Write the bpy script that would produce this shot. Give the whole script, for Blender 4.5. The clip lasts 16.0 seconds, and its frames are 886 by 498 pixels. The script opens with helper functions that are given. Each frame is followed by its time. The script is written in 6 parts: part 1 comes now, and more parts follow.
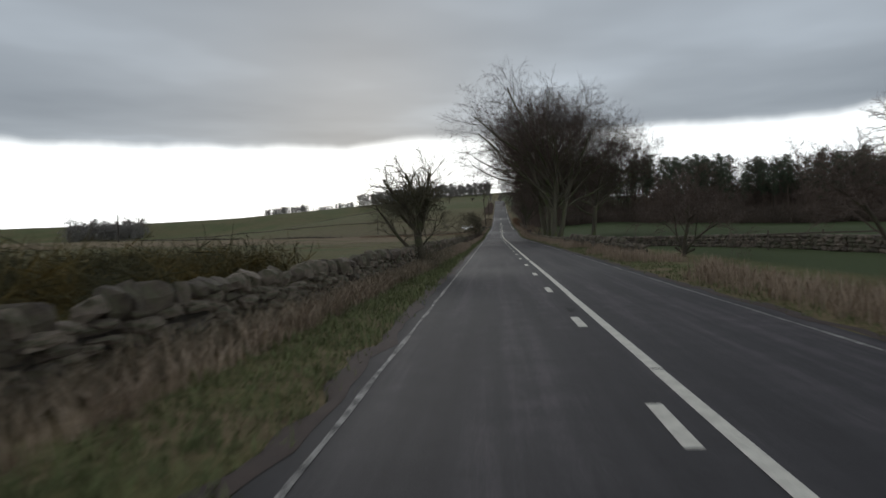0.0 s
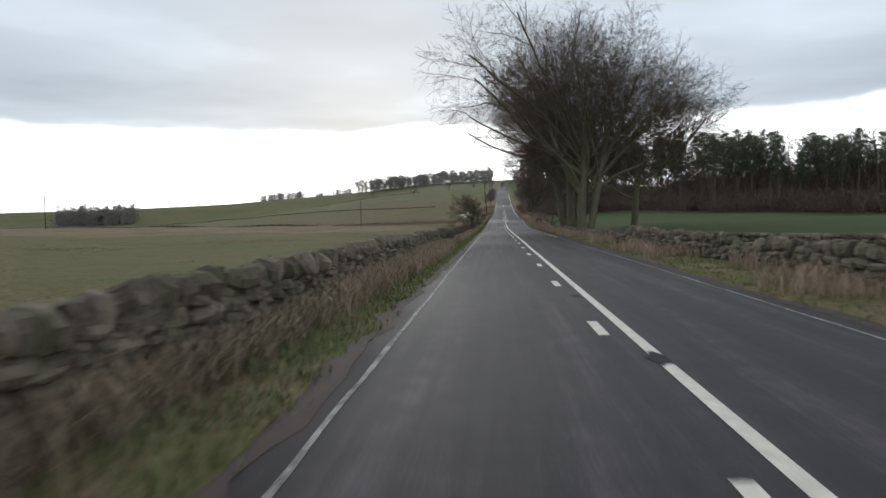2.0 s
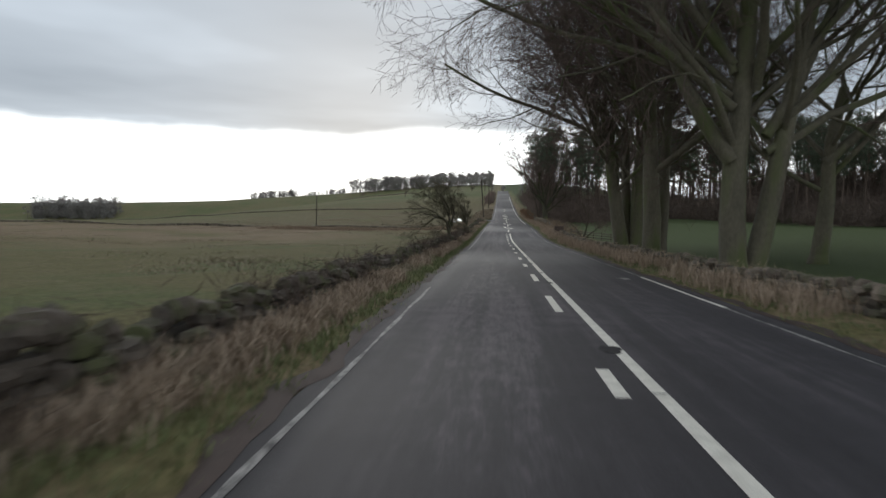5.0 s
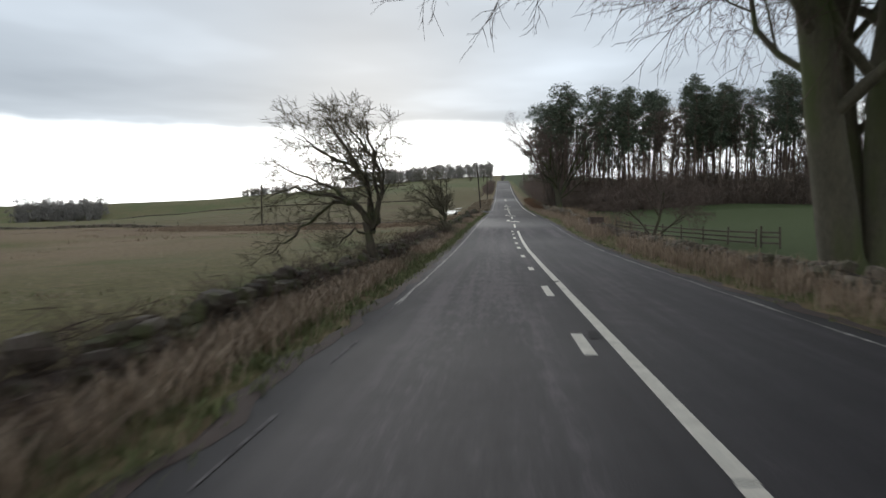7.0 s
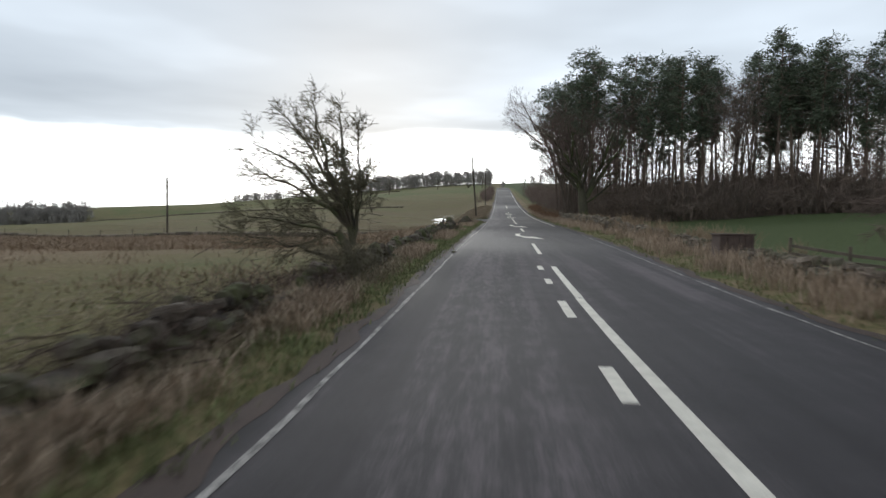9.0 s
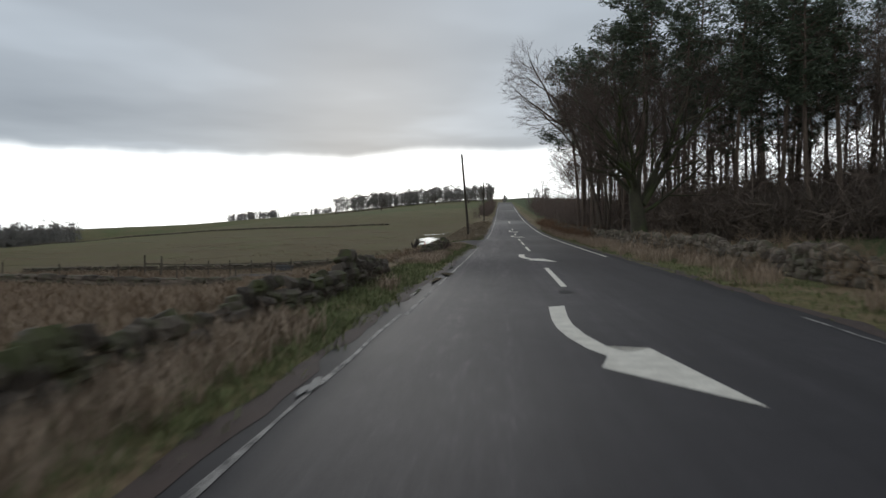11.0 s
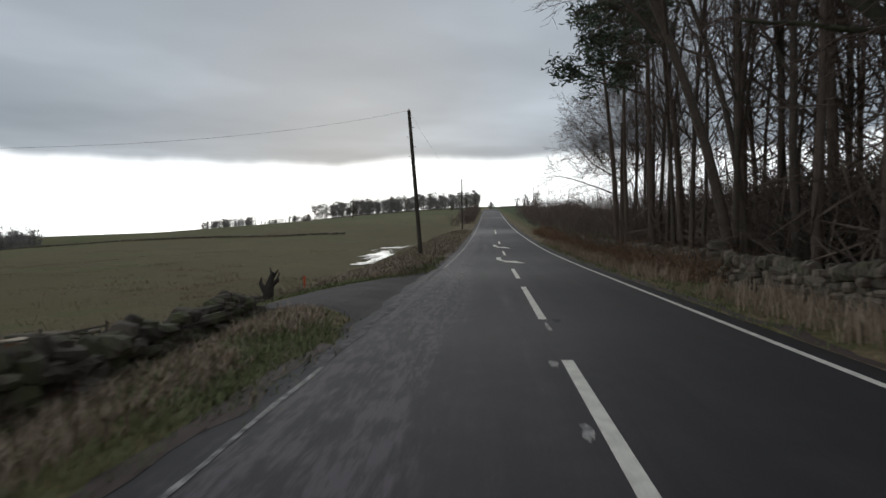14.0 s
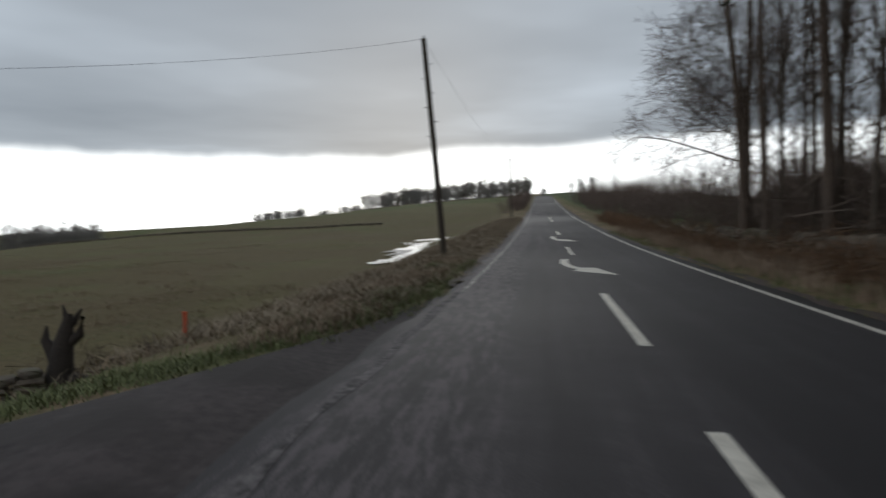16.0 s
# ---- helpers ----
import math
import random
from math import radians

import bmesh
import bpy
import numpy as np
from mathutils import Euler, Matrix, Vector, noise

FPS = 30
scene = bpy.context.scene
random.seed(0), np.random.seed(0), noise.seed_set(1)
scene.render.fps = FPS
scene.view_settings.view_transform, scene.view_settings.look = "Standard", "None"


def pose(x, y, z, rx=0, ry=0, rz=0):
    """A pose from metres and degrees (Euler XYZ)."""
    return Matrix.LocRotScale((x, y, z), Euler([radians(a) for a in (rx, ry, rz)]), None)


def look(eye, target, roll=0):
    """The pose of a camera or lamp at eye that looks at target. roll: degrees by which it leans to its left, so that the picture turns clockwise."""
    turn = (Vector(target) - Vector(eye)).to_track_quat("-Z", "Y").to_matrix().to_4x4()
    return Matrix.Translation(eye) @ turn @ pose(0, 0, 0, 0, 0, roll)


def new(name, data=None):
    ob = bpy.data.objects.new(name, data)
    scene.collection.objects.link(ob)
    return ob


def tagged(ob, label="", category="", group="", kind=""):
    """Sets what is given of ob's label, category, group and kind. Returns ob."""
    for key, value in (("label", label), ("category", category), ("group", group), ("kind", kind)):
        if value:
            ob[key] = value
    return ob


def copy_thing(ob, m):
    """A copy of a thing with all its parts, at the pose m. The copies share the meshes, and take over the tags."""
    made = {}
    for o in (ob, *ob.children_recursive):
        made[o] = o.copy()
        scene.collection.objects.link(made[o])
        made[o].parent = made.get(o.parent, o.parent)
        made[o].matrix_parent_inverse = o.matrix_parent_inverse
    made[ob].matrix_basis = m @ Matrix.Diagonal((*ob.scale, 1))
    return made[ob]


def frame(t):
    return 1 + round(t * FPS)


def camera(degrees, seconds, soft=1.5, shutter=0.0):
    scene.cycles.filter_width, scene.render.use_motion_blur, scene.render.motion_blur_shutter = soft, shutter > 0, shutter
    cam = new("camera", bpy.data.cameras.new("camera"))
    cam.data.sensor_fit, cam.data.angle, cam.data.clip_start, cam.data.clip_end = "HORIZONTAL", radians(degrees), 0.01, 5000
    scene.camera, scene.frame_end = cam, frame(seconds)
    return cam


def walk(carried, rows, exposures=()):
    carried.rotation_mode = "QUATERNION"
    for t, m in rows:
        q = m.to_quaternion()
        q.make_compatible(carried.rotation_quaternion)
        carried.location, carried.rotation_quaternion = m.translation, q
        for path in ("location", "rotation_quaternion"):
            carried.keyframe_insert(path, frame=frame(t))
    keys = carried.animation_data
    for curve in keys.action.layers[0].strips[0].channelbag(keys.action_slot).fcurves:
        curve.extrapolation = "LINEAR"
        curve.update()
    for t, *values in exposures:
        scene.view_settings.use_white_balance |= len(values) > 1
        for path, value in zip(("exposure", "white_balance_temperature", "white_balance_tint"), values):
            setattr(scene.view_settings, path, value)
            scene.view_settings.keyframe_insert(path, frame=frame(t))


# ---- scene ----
# ---------------------------------------------------------------- camera
cam = camera(71.0, 16.0, soft=1.5, shutter=0.3)
PATH = [
    (0, (-1.897, 17.353, 1.683), (-2.060, 19.346, 1.624), -1.14),
    (0.5, (-1.860, 23.401, 1.707), (-2.017, 25.393, 1.628), -1.45),
    (1, (-1.900, 30.153, 1.713), (-2.061, 32.143, 1.612), -1.25),
    (1.5, (-1.864, 36.432, 1.649), (-2.029, 38.423, 1.554), -1.01),
    (2, (-1.906, 43.221, 1.650), (-2.074, 45.212, 1.552), -0.66),
    (2.5, (-1.837, 49.764, 1.661), (-2.018, 51.753, 1.554), -0.53),
    (3, (-1.867, 56.796, 1.620), (-2.044, 58.787, 1.537), -0.45),
    (5.5, (-1.629, 89.454, 1.684), (-1.792, 91.446, 1.599), 1.29),
    (6, (-1.574, 96.747, 1.663), (-1.736, 98.738, 1.569), 0.84),
    (6.5, (-1.542, 103.495, 1.628), (-1.707, 105.486, 1.525), 0.46),
    (7, (-1.514, 110.841, 1.609), (-1.681, 112.831, 1.504), -0.26),
    (7.5, (-1.580, 117.382, 1.643), (-1.744, 119.373, 1.542), -0.03),
    (8, (-1.524, 124.517, 1.629), (-1.691, 126.508, 1.532), 0.06),
    (8.5, (-1.628, 131.331, 1.636), (-1.789, 133.323, 1.548), 0.49),
    (9, (-1.614, 137.892, 1.719), (-1.776, 139.884, 1.641), 0.50),
    (11.5, (-1.044, 172.423, 2.586), (-1.213, 174.415, 2.578), -0.38),
    (12, (-0.916, 178.694, 2.771), (-1.077, 180.687, 2.773), -0.37),
    (12.5, (-0.820, 183.764, 2.937), (-0.966, 185.759, 2.937), -0.22),
    (13, (-0.659, 189.197, 3.170), (-0.792, 191.192, 3.169), -0.21),
    (13.5, (-0.517, 193.791, 3.297), (-0.642, 195.787, 3.301), 0.15),
    (14, (-0.353, 198.412, 3.450), (-0.482, 200.408, 3.454), -0.08),
    (14.5, (-0.298, 202.403, 3.568), (-0.434, 204.398, 3.567), -0.23),
    (15, (-0.288, 206.213, 3.677), (-0.426, 208.209, 3.666), 0.06),
    (15.5, (-0.250, 209.332, 3.791), (-0.402, 211.326, 3.766), -0.19),
    (15.8, (-0.284, 211.108, 3.868), (-0.470, 213.099, 3.826), -0.46),
    (15.9, (-0.351, 211.547, 3.860), (-0.549, 213.536, 3.819), -0.49),
    (16, (-0.473, 212.137, 3.818), (-0.767, 214.115, 3.788), -0.84),
]
EXPOSURES = [(0.0, 0.03), (0.5, 0.12), (1.0, 0.5), (1.5, 0.8), (2.0, 0.86), (3.2, 0.84), (4.5, 0.62), (5.5, 0.6), (6.0, 0.64), (7.0, 0.76), (8.0, 1.02), (9.0, 0.94), (10.5, 0.42), (11.5, 0.24), (12.5, 0.2), (14.0, 0.15), (16.0, 0.13)]
walk(cam, [(t, look(eye, target, roll)) for t, eye, target, roll in PATH], EXPOSURES)

# ---------------------------------------------------------------- sky and light
SUN_EL, SUN_AZ = 14.0, -12.0      # degrees; azimuth from +y towards +x


def build_world():
    w = bpy.data.worlds.new("overcast_sky")
    w.use_nodes = True
    scene.world = w
    nt = w.node_tree
    nt.nodes.clear()
    N = lambda kind, **kw: node(nt, kind, **kw)
    L = nt.links.new
    tc = N("ShaderNodeTexCoord")
    sep = N("ShaderNodeSeparateXYZ")
    L(tc.outputs["Generated"], sep.inputs[0])
    sky = N("ShaderNodeTexSky", sky_type="NISHITA", sun_disc=False, sun_elevation=radians(SUN_EL), sun_rotation=radians(SUN_AZ))
    skys = N("ShaderNodeMixRGB", blend_type="MULTIPLY")
    skys.inputs[0].default_value = 1.0
    skys.inputs[2].default_value = (0.004, 0.004, 0.004, 1)
    L(sky.outputs[0], skys.inputs[1])
    # cloud sheet: direction projected on a level plane
    zmax = N("ShaderNodeMath", operation="MAXIMUM")
    zmax.inputs[1].default_value = 0.03
    L(sep.outputs[2], zmax.inputs[0])
    dx = N("ShaderNodeMath", operation="DIVIDE")
    dy = N("ShaderNodeMath", operation="DIVIDE")
    L(sep.outputs[0], dx.inputs[0]), L(zmax.outputs[0], dx.inputs[1])
    L(sep.outputs[1], dy.inputs[0]), L(zmax.outputs[0], dy.inputs[1])
    flat = N("ShaderNodeCombineXYZ")
    L(dx.outputs[0], flat.inputs[0]), L(dy.outputs[0], flat.inputs[1])
    n1 = N("ShaderNodeTexNoise")
    n1.inputs["Scale"].default_value, n1.inputs["Detail"].default_value, n1.inputs["Roughness"].default_value = 0.33, 4.0, 0.46
    L(flat.outputs[0], n1.inputs["Vector"])
    n2 = N("ShaderNodeTexNoise")
    n2.inputs["Scale"].default_value, n2.inputs["Detail"].default_value = 3.2, 4.0
    L(tc.outputs["Generated"], n2.inputs["Vector"])
    cloud = N("ShaderNodeValToRGB")
    cr = cloud.color_ramp
    cr.elements[0].position, cr.elements[0].color = 0.3, (0.235, 0.268, 0.308, 1)
    cr.elements[1].position, cr.elements[1].color = 0.72, (0.51, 0.575, 0.645, 1)
    e = cr.elements.new(0.5)
    e.color = (0.32, 0.36, 0.405, 1)
    L(n1.outputs["Fac"], cloud.inputs[0])
    # clear strip under the cloud's edge; it stands higher towards +x
    tilt = N("ShaderNodeMath", operation="MULTIPLY_ADD")
    L(sep.outputs[0], tilt.inputs[0])
    tilt.inputs[1].default_value = -0.024
    L(sep.outputs[2], tilt.inputs[2])
    wob = N("ShaderNodeMath", operation="MULTIPLY_ADD")
    L(n2.outputs["Fac"], wob.inputs[0])
    wob.inputs[1].default_value = 0.035
    L(tilt.outputs[0], wob.inputs[2])
    n3 = N("ShaderNodeTexNoise")
    n3.inputs["Scale"].default_value, n3.inputs["Detail"].default_value = 14.0, 3.0
    L(tc.outputs["Generated"], n3.inputs["Vector"])
    wob2 = N("ShaderNodeMath", operation="MULTIPLY_ADD")
    L(n3.outputs["Fac"], wob2.inputs[0])
    wob2.inputs[1].default_value = 0.014
    L(wob.outputs[0], wob2.inputs[2])
    edge = N("ShaderNodeValToRGB")
    er = edge.color_ramp
    er.interpolation = "EASE"
    er.elements[0].position, er.elements[0].color = 0.157, (1, 1, 1, 1)
    er.elements[1].position, er.elements[1].color = 0.178, (0, 0, 0, 1)
    L(wob2.outputs[0], edge.inputs[0])
    mix = N("ShaderNodeMixRGB")
    L(edge.outputs[0], mix.inputs[0])
    L(cloud.outputs[0], mix.inputs[1])
    mix.inputs[2].default_value = (1.22, 1.27, 1.29, 1)
    add = N("ShaderNodeMixRGB", blend_type="ADD")
    add.inputs[0].default_value = 1.0
    L(mix.outputs[0], add.inputs[1]), L(skys.outputs[0], add.inputs[2])
    bg = N("ShaderNodeBackground")
    L(add.outputs[0], bg.inputs[0])
    bg.inputs[1].default_value = 1.0
    out = N("ShaderNodeOutputWorld")
    L(bg.outputs[0], out.inputs[0])


def node(nt, kind, **kw):
    n = nt.nodes.new(kind)
    for key, value in kw.items():
        setattr(n, key, value)
    return n


build_world()
sun = new("sun", bpy.data.lights.new("sun", "SUN"))
sun.data.energy, sun.data.angle, sun.data.color = 0.5, radians(25), (1.0, 0.97, 0.92)
sun.matrix_world = look((0, 0, 50), (-math.sin(radians(SUN_AZ)) * 50, -math.cos(radians(SUN_AZ)) * 50, 50 - 50 * math.tan(radians(28))))

# ---------------------------------------------------------------- materials
def mat(name, base, dark=None, scale=6.0, fine=60.0, rough=0.85, bump=0.3, coord="Object", spread=0.35, island=False, objrand=0.0, stretch=None, patch=None, patch_scale=0.4):
    """A two-scale procedural surface: broad stains and fine grain between dark and base, an optional third tone in patches."""
    m = bpy.data.materials.new(name)
    m.use_nodes = True
    nt = m.node_tree
    L = nt.links.new
    b = nt.nodes["Principled BSDF"]
    dark = dark or tuple(c * 0.55 for c in base)
    tc = node(nt, "ShaderNodeTexCoord")
    src = tc.outputs[coord]
    if stretch:
        mp = node(nt, "ShaderNodeMapping")
        mp.inputs["Scale"].default_value = stretch
        L(src, mp.inputs[0])
        src = mp.outputs[0]
    a = node(nt, "ShaderNodeTexNoise")
    a.inputs["Scale"].default_value, a.inputs["Detail"].default_value = scale, 5.0
    f = node(nt, "ShaderNodeTexNoise")
    f.inputs["Scale"].default_value, f.inputs["Detail"].default_value = fine, 3.0
    L(src, a.inputs["Vector"]), L(src, f.inputs["Vector"])
    mx = node(nt, "ShaderNodeMath", operation="MULTIPLY_ADD")
    L(f.outputs["Fac"], mx.inputs[0])
    mx.inputs[1].default_value = 0.6
    ad = node(nt, "ShaderNodeMath", operation="MULTIPLY")
    L(a.outputs["Fac"], ad.inputs[0])
    ad.inputs[1].default_value = 0.7
    L(ad.outputs[0], mx.inputs[2])
    fac = mx.outputs[0]
    if island or objrand:
        if island:
            r = node(nt, "ShaderNodeNewGeometry").outputs["Random Per Island"]
        else:
            r = node(nt, "ShaderNodeObjectInfo").outputs["Random"]
        mr = node(nt, "ShaderNodeMath", operation="MULTIPLY_ADD")
        L(r, mr.inputs[0])
        mr.inputs[1].default_value = objrand or 0.5
        sh = node(nt, "ShaderNodeMath", operation="SUBTRACT")
        L(fac, sh.inputs[0])
        sh.inputs[1].default_value = (objrand or 0.5) / 2
        L(sh.outputs[0], mr.inputs[2])
        fac = mr.outputs[0]
    ramp = node(nt, "ShaderNodeValToRGB")
    ramp.color_ramp.elements[0].position, ramp.color_ramp.elements[0].color = 0.65 - spread, (*dark, 1)
    ramp.color_ramp.elements[1].position, ramp.color_ramp.elements[1].color = 0.65 + spread, (*base, 1)
    L(fac, ramp.inputs[0])
    col = ramp.outputs[0]
    if patch:
        p = node(nt, "ShaderNodeTexNoise")
        p.inputs["Scale"].default_value, p.inputs["Detail"].default_value = patch_scale, 6.0
        L(src, p.inputs["Vector"])
        pr = node(nt, "ShaderNodeValToRGB")
        pr.color_ramp.elements[0].position, pr.color_ramp.elements[1].position = 0.47, 0.62
        L(p.outputs["Fac"], pr.inputs[0])
        pm = node(nt, "ShaderNodeMixRGB")
        L(pr.outputs[0], pm.inputs[0]), L(col, pm.inputs[1])
        pm.inputs[2].default_value = (*patch, 1)
        col = pm.outputs[0]
    L(col, b.inputs["Base Color"])
    b.inputs["Roughness"].default_value = rough
    b.inputs["Specular IOR Level"].default_value = 0.25
    if bump:
        bp = node(nt, "ShaderNodeBump")
        bp.inputs["Strength"].default_value, bp.inputs["Distance"].default_value = bump, 0.02
        L(fac, bp.inputs["Height"]), L(bp.outputs[0], b.inputs["Normal"])
    return m


M_BARK = mat("beech_bark", (0.145, 0.13, 0.092), (0.05, 0.045, 0.033), 1.6, 16, 0.9, 0.7, patch=(0.075, 0.085, 0.036), patch_scale=0.8, stretch=(1, 1, 0.35))
M_MOSSBARK = mat("mossy_bark", (0.085, 0.078, 0.05), (0.028, 0.026, 0.019), 1.8, 18, 0.95, 0.8, patch=(0.055, 0.066, 0.026), patch_scale=0.9, stretch=(1, 1, 0.4))
M_TWIG = mat("twig_bark", (0.18, 0.132, 0.108), (0.085, 0.064, 0.054), 2.0, 20, 0.95, 0.0)
M_BEECH_TWIG = mat("beech_twig", (0.125, 0.088, 0.072), (0.058, 0.042, 0.036), 2.0, 20, 0.95, 0.0)
M_THORN = mat("hawthorn_bark", (0.10, 0.082, 0.06), (0.035, 0.03, 0.023), 3.0, 25, 0.95, 0.7, patch=(0.068, 0.072, 0.036), patch_scale=2.0)
M_THORN_TWIG = mat("hawthorn_twig", (0.145, 0.128, 0.08), (0.07, 0.062, 0.043), 2.0, 20, 0.95, 0.0)
M_PINE_BARK = mat("pine_bark", (0.165, 0.12, 0.092), (0.06, 0.046, 0.038), 2.5, 22, 0.95, 0.6, stretch=(1, 1, 0.3))
M_NEEDLE = mat("pine_needles", (0.10, 0.12, 0.076), (0.05, 0.064, 0.044), 1.2, 9, 0.8, 0.0, island=True)
M_WOODTREE = mat("dark_bark", (0.125, 0.098, 0.076), (0.05, 0.04, 0.033), 1.5, 12, 0.95, 0.3)
M_STONE = mat("gritstone", (0.225, 0.182, 0.142), (0.05, 0.04, 0.032), 2.2, 24, 0.92, 0.7, objrand=0.5, patch=(0.095, 0.088, 0.058), patch_scale=2.4)
M_STONES = mat("gritstone_far", (0.21, 0.168, 0.13), (0.045, 0.036, 0.029), 2.2, 24, 0.92, 0.7, island=True, patch=(0.095, 0.088, 0.058), patch_scale=2.4)
M_MOSSY = mat("mossy_gritstone", (0.12, 0.098, 0.078), (0.032, 0.026, 0.021), 2.2, 24, 0.95, 0.7, island=True, patch=(0.07, 0.074, 0.034), patch_scale=1.8)
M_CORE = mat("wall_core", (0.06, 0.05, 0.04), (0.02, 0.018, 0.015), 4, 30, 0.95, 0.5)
M_POLE = mat("creosoted_pole", (0.085, 0.068, 0.052), (0.035, 0.028, 0.022), 3, 30, 0.85, 0.3, stretch=(3, 3, 0.3))
M_TIMBER = mat("weathered_timber", (0.15, 0.125, 0.095), (0.05, 0.04, 0.03), 3, 30, 0.9, 0.4, stretch=(1, 1, 1))
M_PAINT = mat("road_paint", (0.74, 0.70, 0.61), (0.40, 0.37, 0.32), 5, 42, 0.7, 0.15, spread=0.28)
M_PAINT_WORN = mat("worn_road_paint", (0.34, 0.32, 0.295), (0.04, 0.037, 0.037), 5, 34, 0.75, 0.1, spread=0.13)
M_GRIT = mat("crumbled_asphalt", (0.15, 0.135, 0.135), (0.028, 0.025, 0.026), 3, 14, 0.9, 0.6, spread=0.14)
M_WET = mat("wet_patch", (0.02, 0.018, 0.019), (0.012, 0.011, 0.012), 3, 20, 0.85, 0.1)
M_TUFT = mat("dry_grass", (0.40, 0.305, 0.22), (0.18, 0.132, 0.092), 0.8, 12, 0.9, 0.0, island=True)
M_GREEN = mat("green_grass", (0.185, 0.2, 0.088), (0.09, 0.102, 0.045), 0.8, 12, 0.9, 0.0, island=True)
M_DEAD = mat("brown_dead_grass", (0.31, 0.245, 0.168), (0.14, 0.108, 0.074), 0.8, 12, 0.9, 0.0, island=True)
M_RUSH = mat("heather_brown", (0.27, 0.195, 0.13), (0.15, 0.106, 0.07), 0.8, 12, 0.9, 0.0, island=True)
M_MUD = mat("roadside_mud", (0.07, 0.046, 0.037), (0.024, 0.016, 0.014), 2.5, 30, 0.8, 0.6)
M_LANE = mat("lane_asphalt", (0.062, 0.05, 0.05), (0.014, 0.012, 0.0125), 0.7, 9, 0.9, 0.5, spread=0.22, patch=(0.03, 0.025, 0.024), patch_scale=0.9)
M_WIRE = mat("wire", (0.05, 0.05, 0.05), (0.03, 0.03, 0.03), 3, 10, 0.6, 0.0)
M_CERAMIC = mat("insulator", (0.35, 0.33, 0.30), (0.2, 0.18, 0.16), 5, 40, 0.4, 0.0)


def water_material(ripple=0.03, depth=0.01, scale=3.0):
    m = bpy.data.materials.new("standing_water")
    m.use_nodes = True
    b = m.node_tree.nodes["Principled BSDF"]
    b.inputs["Base Color"].default_value = (0.03, 0.028, 0.024, 1)
    b.inputs["Roughness"].default_value = 0.04
    b.inputs["IOR"].default_value = 1.33
    n = node(m.node_tree, "ShaderNodeTexNoise")
    n.inputs["Scale"].default_value = scale
    bp = node(m.node_tree, "ShaderNodeBump")
    bp.inputs["Strength"].default_value, bp.inputs["Distance"].default_value = ripple, depth
    m.node_tree.links.new(n.outputs["Fac"], bp.inputs["Height"])
    m.node_tree.links.new(bp.outputs[0], b.inputs["Normal"])
    return m


M_WATER = water_material()
M_POND = water_material(0.6, 0.06, 5.0)


